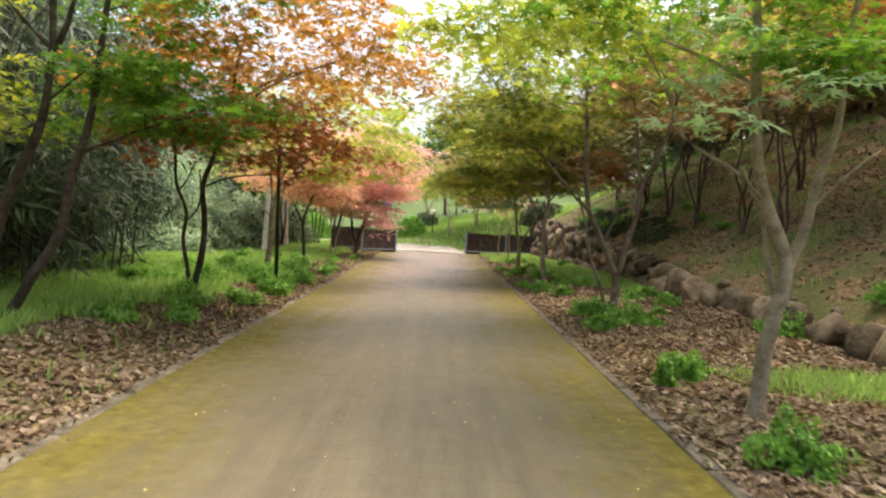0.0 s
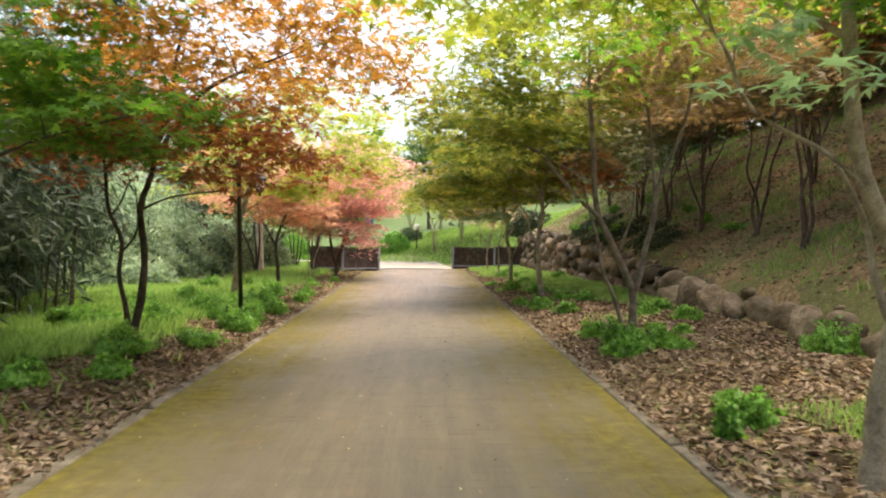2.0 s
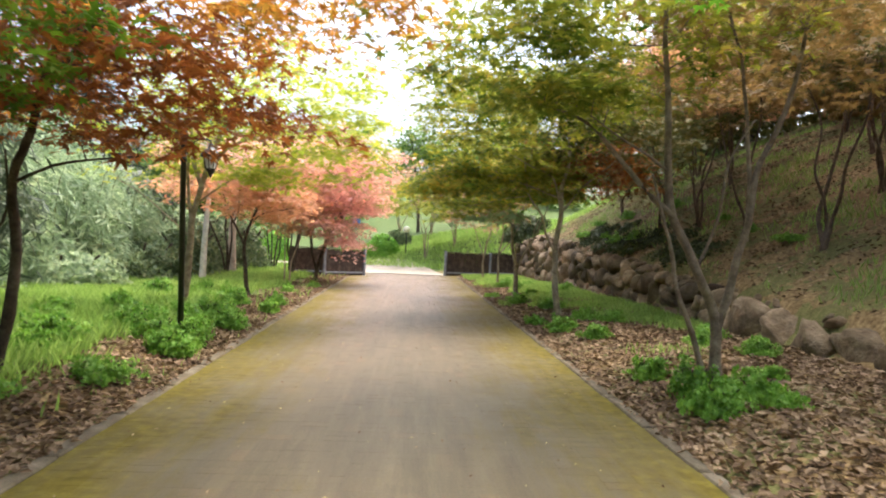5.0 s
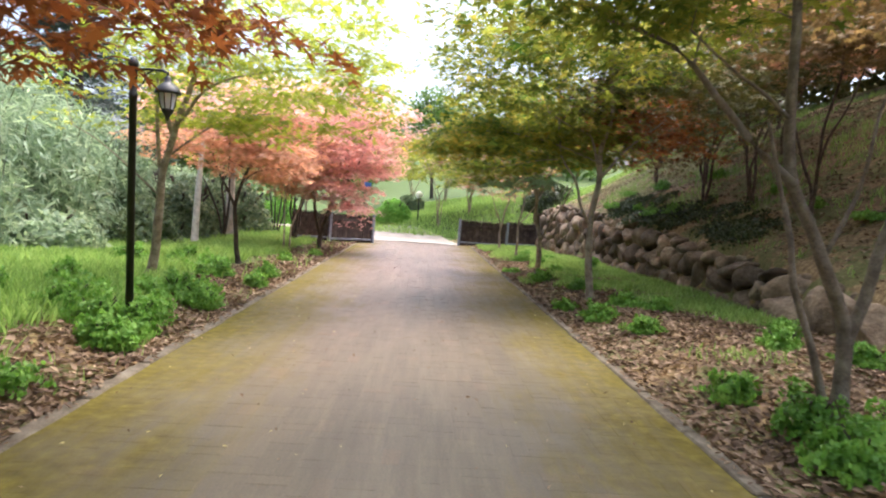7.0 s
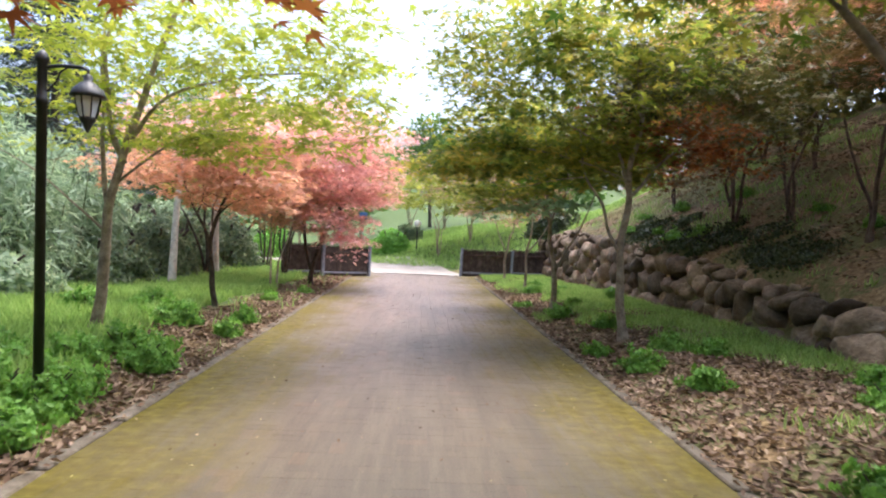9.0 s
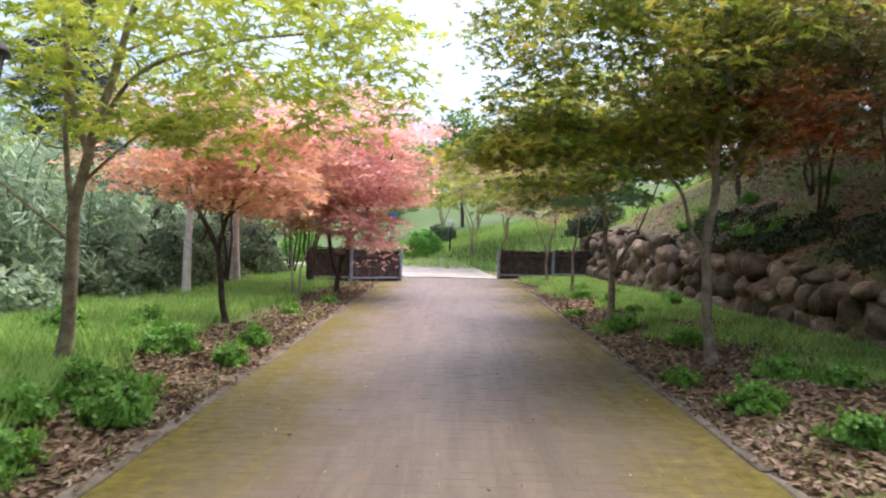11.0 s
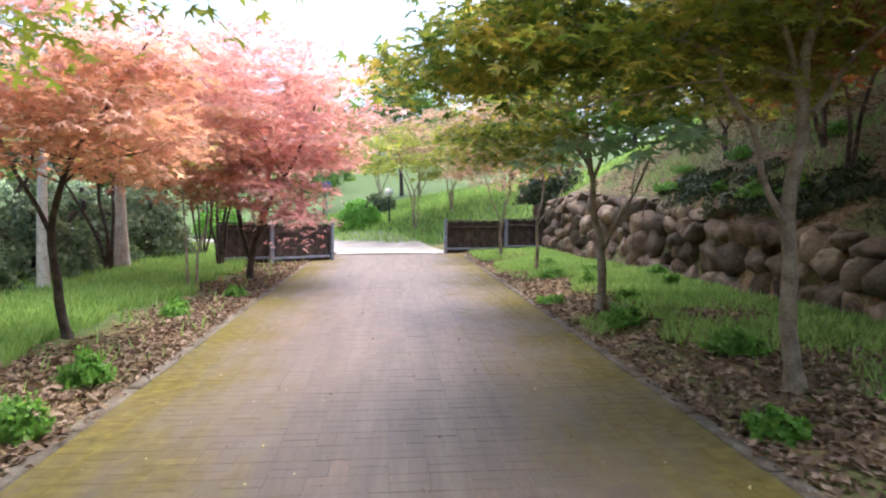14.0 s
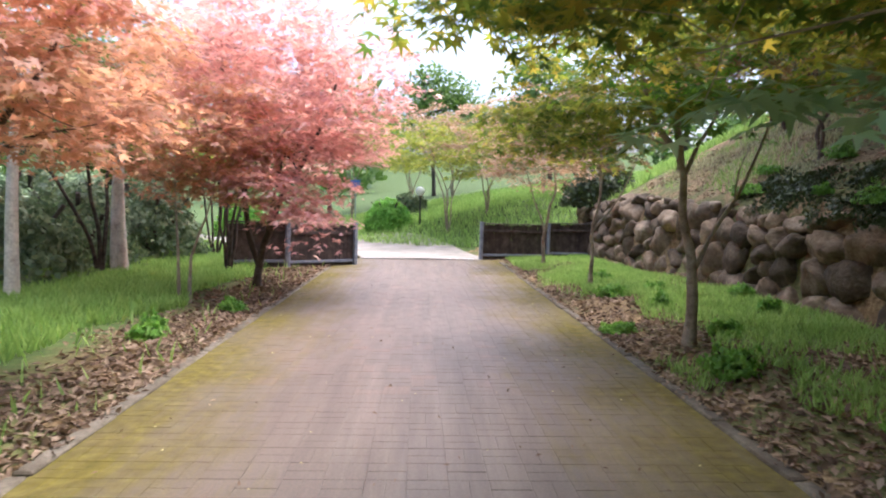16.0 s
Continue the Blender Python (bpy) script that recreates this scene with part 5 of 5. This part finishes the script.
def build_grass():
    rng = random.Random(31)
    lawn = []
    while len(lawn) < 136000:
        x, y = rng.uniform(-8.6, -2.6), rng.uniform(-3, 34)
        edge = road_left(y) - 0.45 - 0.5 * (1 + patchy(x, y, 0.6)) - 0.75 * (1 - smooth(6.5, 10, y)) - 0.4 * smooth(14, 18, y) - 0.05
        if x > edge and (rng.random() > 0.012):
            continue
        if x > road_left(y) - 0.15:
            continue
        lawn.append((x, y))
    grass_mesh("grass", lawn, 1, 0.09, 0.24, GRASS, "fresh green unmown grass of the lawn")
    verge = []
    while len(verge) < 58000:
        x, y = rng.uniform(1.9, 5.2), rng.uniform(-3, 33.5)
        f = smooth(11.5, 21, y) * 0.62 + patchy(x, y, 0.55, 5) * 0.8 - 0.2 - 0.3 * (1 - smooth(12, 14.5, y)) * smooth(7.5, 9, y)
        if x < road_right(y) + 0.3 + 0.7 * (1 + patchy(x, y, 0.8, 2)) * (1 - smooth(22, 30, y)):
            f -= 0.5
        if x > wall_x(y) - 0.25 or keep_off(x, y) or rng.random() > f + 0.03:
            continue
        verge.append((x, y))
    grass_mesh("grass", verge, 2, 0.06, 0.17, GRASS, "green grass patches among fallen leaves by the wall")
    slope = []
    while len(slope) < 15000:
        x, y = rng.uniform(5.6, 14), rng.uniform(2, 36)
        if x < wall_x(y) + 0.4 or rng.random() > patchy(x, y, 0.7, 8) * 1.4 + 0.1:
            continue
        slope.append((x, y))
    grass_mesh("grass", slope, 3, 0.06, 0.2, GRASS, "thin grass patches on the leaf-strewn slope")
    # blades paled to draw the lit patch on the slope
    dry = []
    while len(dry) < 5000:
        x, y = rng.uniform(6.0, 9.5), rng.uniform(24.5, 31)
        if x < wall_x(y) + 0.8 or rng.random() > 0.75 + patchy(x, y, 0.8, 3):
            continue
        dry.append((x, y))
    grass_mesh("grass", dry, 5, 0.06, 0.16, GRASS_LIT, "grass paled where open sky lights the slope")
    bank = []
    while len(bank) < 45000:
        x, y = rng.uniform(-9, 12), rng.uniform(33, 50)
        lane = abs((y - 35.6) - 0.62 * (-2.2 - x)) if x < -2.2 else 9
        if land(x, y) < 0.12 and (x > -2.5 and y < 37 or lane < 2.6):
            continue
        bank.append((x, y))
    grass_mesh("grass", bank, 4, 0.12, 0.3, GRASS, "bright green grass of the bank past the gate")


build_grass()


def build_litter():
    rng = random.Random(32)
    spots = []
    while len(spots) < 89000:
        if rng.random() < 0.36:
            x, y = rng.uniform(-5.2, -2.3), rng.uniform(-3, 30)
            if x > road_left(y) - 0.1 or rng.random() > smooth(-4.3 - 0.8 * (1 - smooth(6.5, 10, y)), -3.2, x + 0.5 * patchy(x, y, 0.7)) * (1 - 0.1 * smooth(10, 20, y)):
                continue
        elif rng.random() < 0.6:
            x, y = rng.uniform(1.75, 5.1), rng.uniform(-3, 32)
            if x < road_right(y) + 0.1 or rng.random() > 1.0 - 0.6 * smooth(12, 24, y) - 0.6 * patchy(x, y, 0.55, 5):
                continue
        else:
            x, y = rng.uniform(5.4, 13), rng.uniform(-3, 32)
            if x < wall_x(y) + 0.4 or rng.random() > 0.35 - patchy(x, y, 0.7, 8):
                continue
        spots.append((x, y, land(x, y) + rng.uniform(0.0, 0.03)))
    for i in range(420):
        y = rng.uniform(1, 31)
        spots.append((rng.uniform(road_left(y), road_right(y)), y, 0.006))
    # leaves blown on to the kerb stones
    for i in range(1600):
        y = rng.uniform(0.5, 29.5)
        out = rng.uniform(0, 1) ** 0.6 * 0.14
        spots.append((road_left(y) - out if i % 2 else road_right(y) + out, y, rng.uniform(0.026, 0.036)))
    P = np.array(spots)
    g = np.random.default_rng(3)
    n = len(P)
    size = g.uniform(0.045, 0.105, n)
    size[-2020:-1600] *= 0.4
    size[-1600:] *= 0.75
    nor = g.normal(0, 0.4, (n, 3)) + np.array((0, 0, 1.0))
    ob = new("leaf_litter", scatter_mesh("leaf_litter", CURL, P, size, nor, unit(g, n), LITTER))
    tagged(ob, "dry brown fallen leaves along both verges", "leaf litter", kind="stuff")


build_litter()


def build_flecks():
    g = np.random.default_rng(12)
    y = g.uniform(1, 30, 260)
    x = np.array([road_left(v) + (road_right(v) - road_left(v)) * u for v, u in zip(y, g.uniform(0.03, 0.97, 260))])
    P = np.stack([x, y, np.full(260, 0.006)], 1)
    m = leaf_mat("pale_yellow_flecks", [(0.30, 0.25, 0.08), (0.5, 0.43, 0.2), (0.58, 0.5, 0.28)], 0.2)
    ob = new("leaf_flecks", scatter_mesh("leaf_flecks", CURL, P, g.uniform(0.012, 0.03, 260), g.normal(0, 0.25, (260, 3)) + np.array((0, 0, 1.0)), unit(g, 260), m))
    tagged(ob, "small pale yellow leaf flecks fallen on the path", "leaf litter", kind="stuff")


build_flecks()


def weed(x, y, r, h, seed, label):
    return clump_bush("weed", x, y, r, r, h, LEAF_WEED, label, seed, int(700 + 2600 * r), 0.05, "plant", "weeds along the verges", 1.3, 0.9)


for i, (x, y, r, h) in enumerate(((-3.6, 7.0, 0.25, 0.2), (-3.5, 8.6, 0.35, 0.28), (-3.2, 7.8, 0.2, 0.2), (-3.0, 11.9, 0.2, 0.26), (-2.95, 11.3, 0.2, 0.26), (-3.35, 11.8, 0.28, 0.36), (-3.75, 12.0, 0.3, 0.34), (-3.15, 12.5, 0.26, 0.28), (-3.0, 13.6, 0.26, 0.3), (-3.5, 13.2, 0.3, 0.3), (-2.94, 15.9, 0.2, 0.28), (-3.53, 15.9, 0.24, 0.3), (-3.05, 17.1, 0.2, 0.28), (-3.6, 20.9, 0.16, 0.22), (-3.13, 22.4, 0.18, 0.2), (-3.5, 20.5, 0.16, 0.2),
                                  (2.4, 4.1, 0.3, 0.34), (2.25, 6.15, 0.09, 0.26), (2.55, 9.3, 0.24, 0.3), (2.95, 9.5, 0.26, 0.28), (2.5, 9.8, 0.22, 0.4), (2.42, 10.7, 0.2, 0.26), (3.84, 12.5, 0.26, 0.3), (4.9, 9.0, 0.35, 0.4), (2.55, 6.5, 0.24, 0.26), (2.93, 15.2, 0.26, 0.24), (2.3, 14.4, 0.26, 0.26), (2.08, 15.5, 0.18, 0.2), (2.36, 19.05, 0.26, 0.3), (1.97, 21.2, 0.22, 0.12), (2.6, 13.4, 0.22, 0.2), (2.75, 17.3, 0.2, 0.2))):
    weed(x, y, r, h, 400 + i, "low bushy green weed in the fallen leaves")

ri = random.Random(61)
for i in range(16):
    y = 17.4 + i * 0.5 + ri.uniform(-0.3, 0.3)
    ivy = clump_bush("ivy", wall_x(y) + ri.uniform(0.35, 1.3), y, ri.uniform(0.35, 0.8), ri.uniform(0.35, 0.7), ri.uniform(0.1, 0.24), LEAF_IVY, "low dark ivy creeping above the stone wall", 640 + i, 700, 0.07, "ivy", "ivy on the wall", 0.5, 0.9)
    ivy.rotation_euler = (0, radians(-28), 0)
rw = random.Random(77)
for i in range(26):
    y = rw.uniform(9.8, 17.5)
    x = road_left(y) - rw.uniform(0.45, 2.6)
    weed(x, y, rw.uniform(0.16, 0.34), rw.uniform(0.2, 0.38), 450 + i, "low bushy green weed in the lawn's edge")
for i in range(14):
    y = rw.uniform(6, 29)
    weed(rw.uniform(road_right(y) + 0.5, 4.6), y, rw.uniform(0.12, 0.28), rw.uniform(0.12, 0.26), 480 + i, "low green weed in grass and fallen leaves")
for i in range(12):
    y = rw.uniform(7, 26)
    x = wall_x(y) + rw.uniform(0.5, 2.6)
    weed(x, y, rw.uniform(0.16, 0.34), rw.uniform(0.15, 0.3), 500 + i, "low green weed on the leaf-strewn slope")

# ---- single pavers where the camera passes nearest ----
me = mesh_of("paver", *PAVER_SHAPE, PAVER)
for x, y, z, turn in PAVER_SPOTS:
    part_mesh("paver", me, ROAD, "", pose(x, y, z, 0, 0, turn))
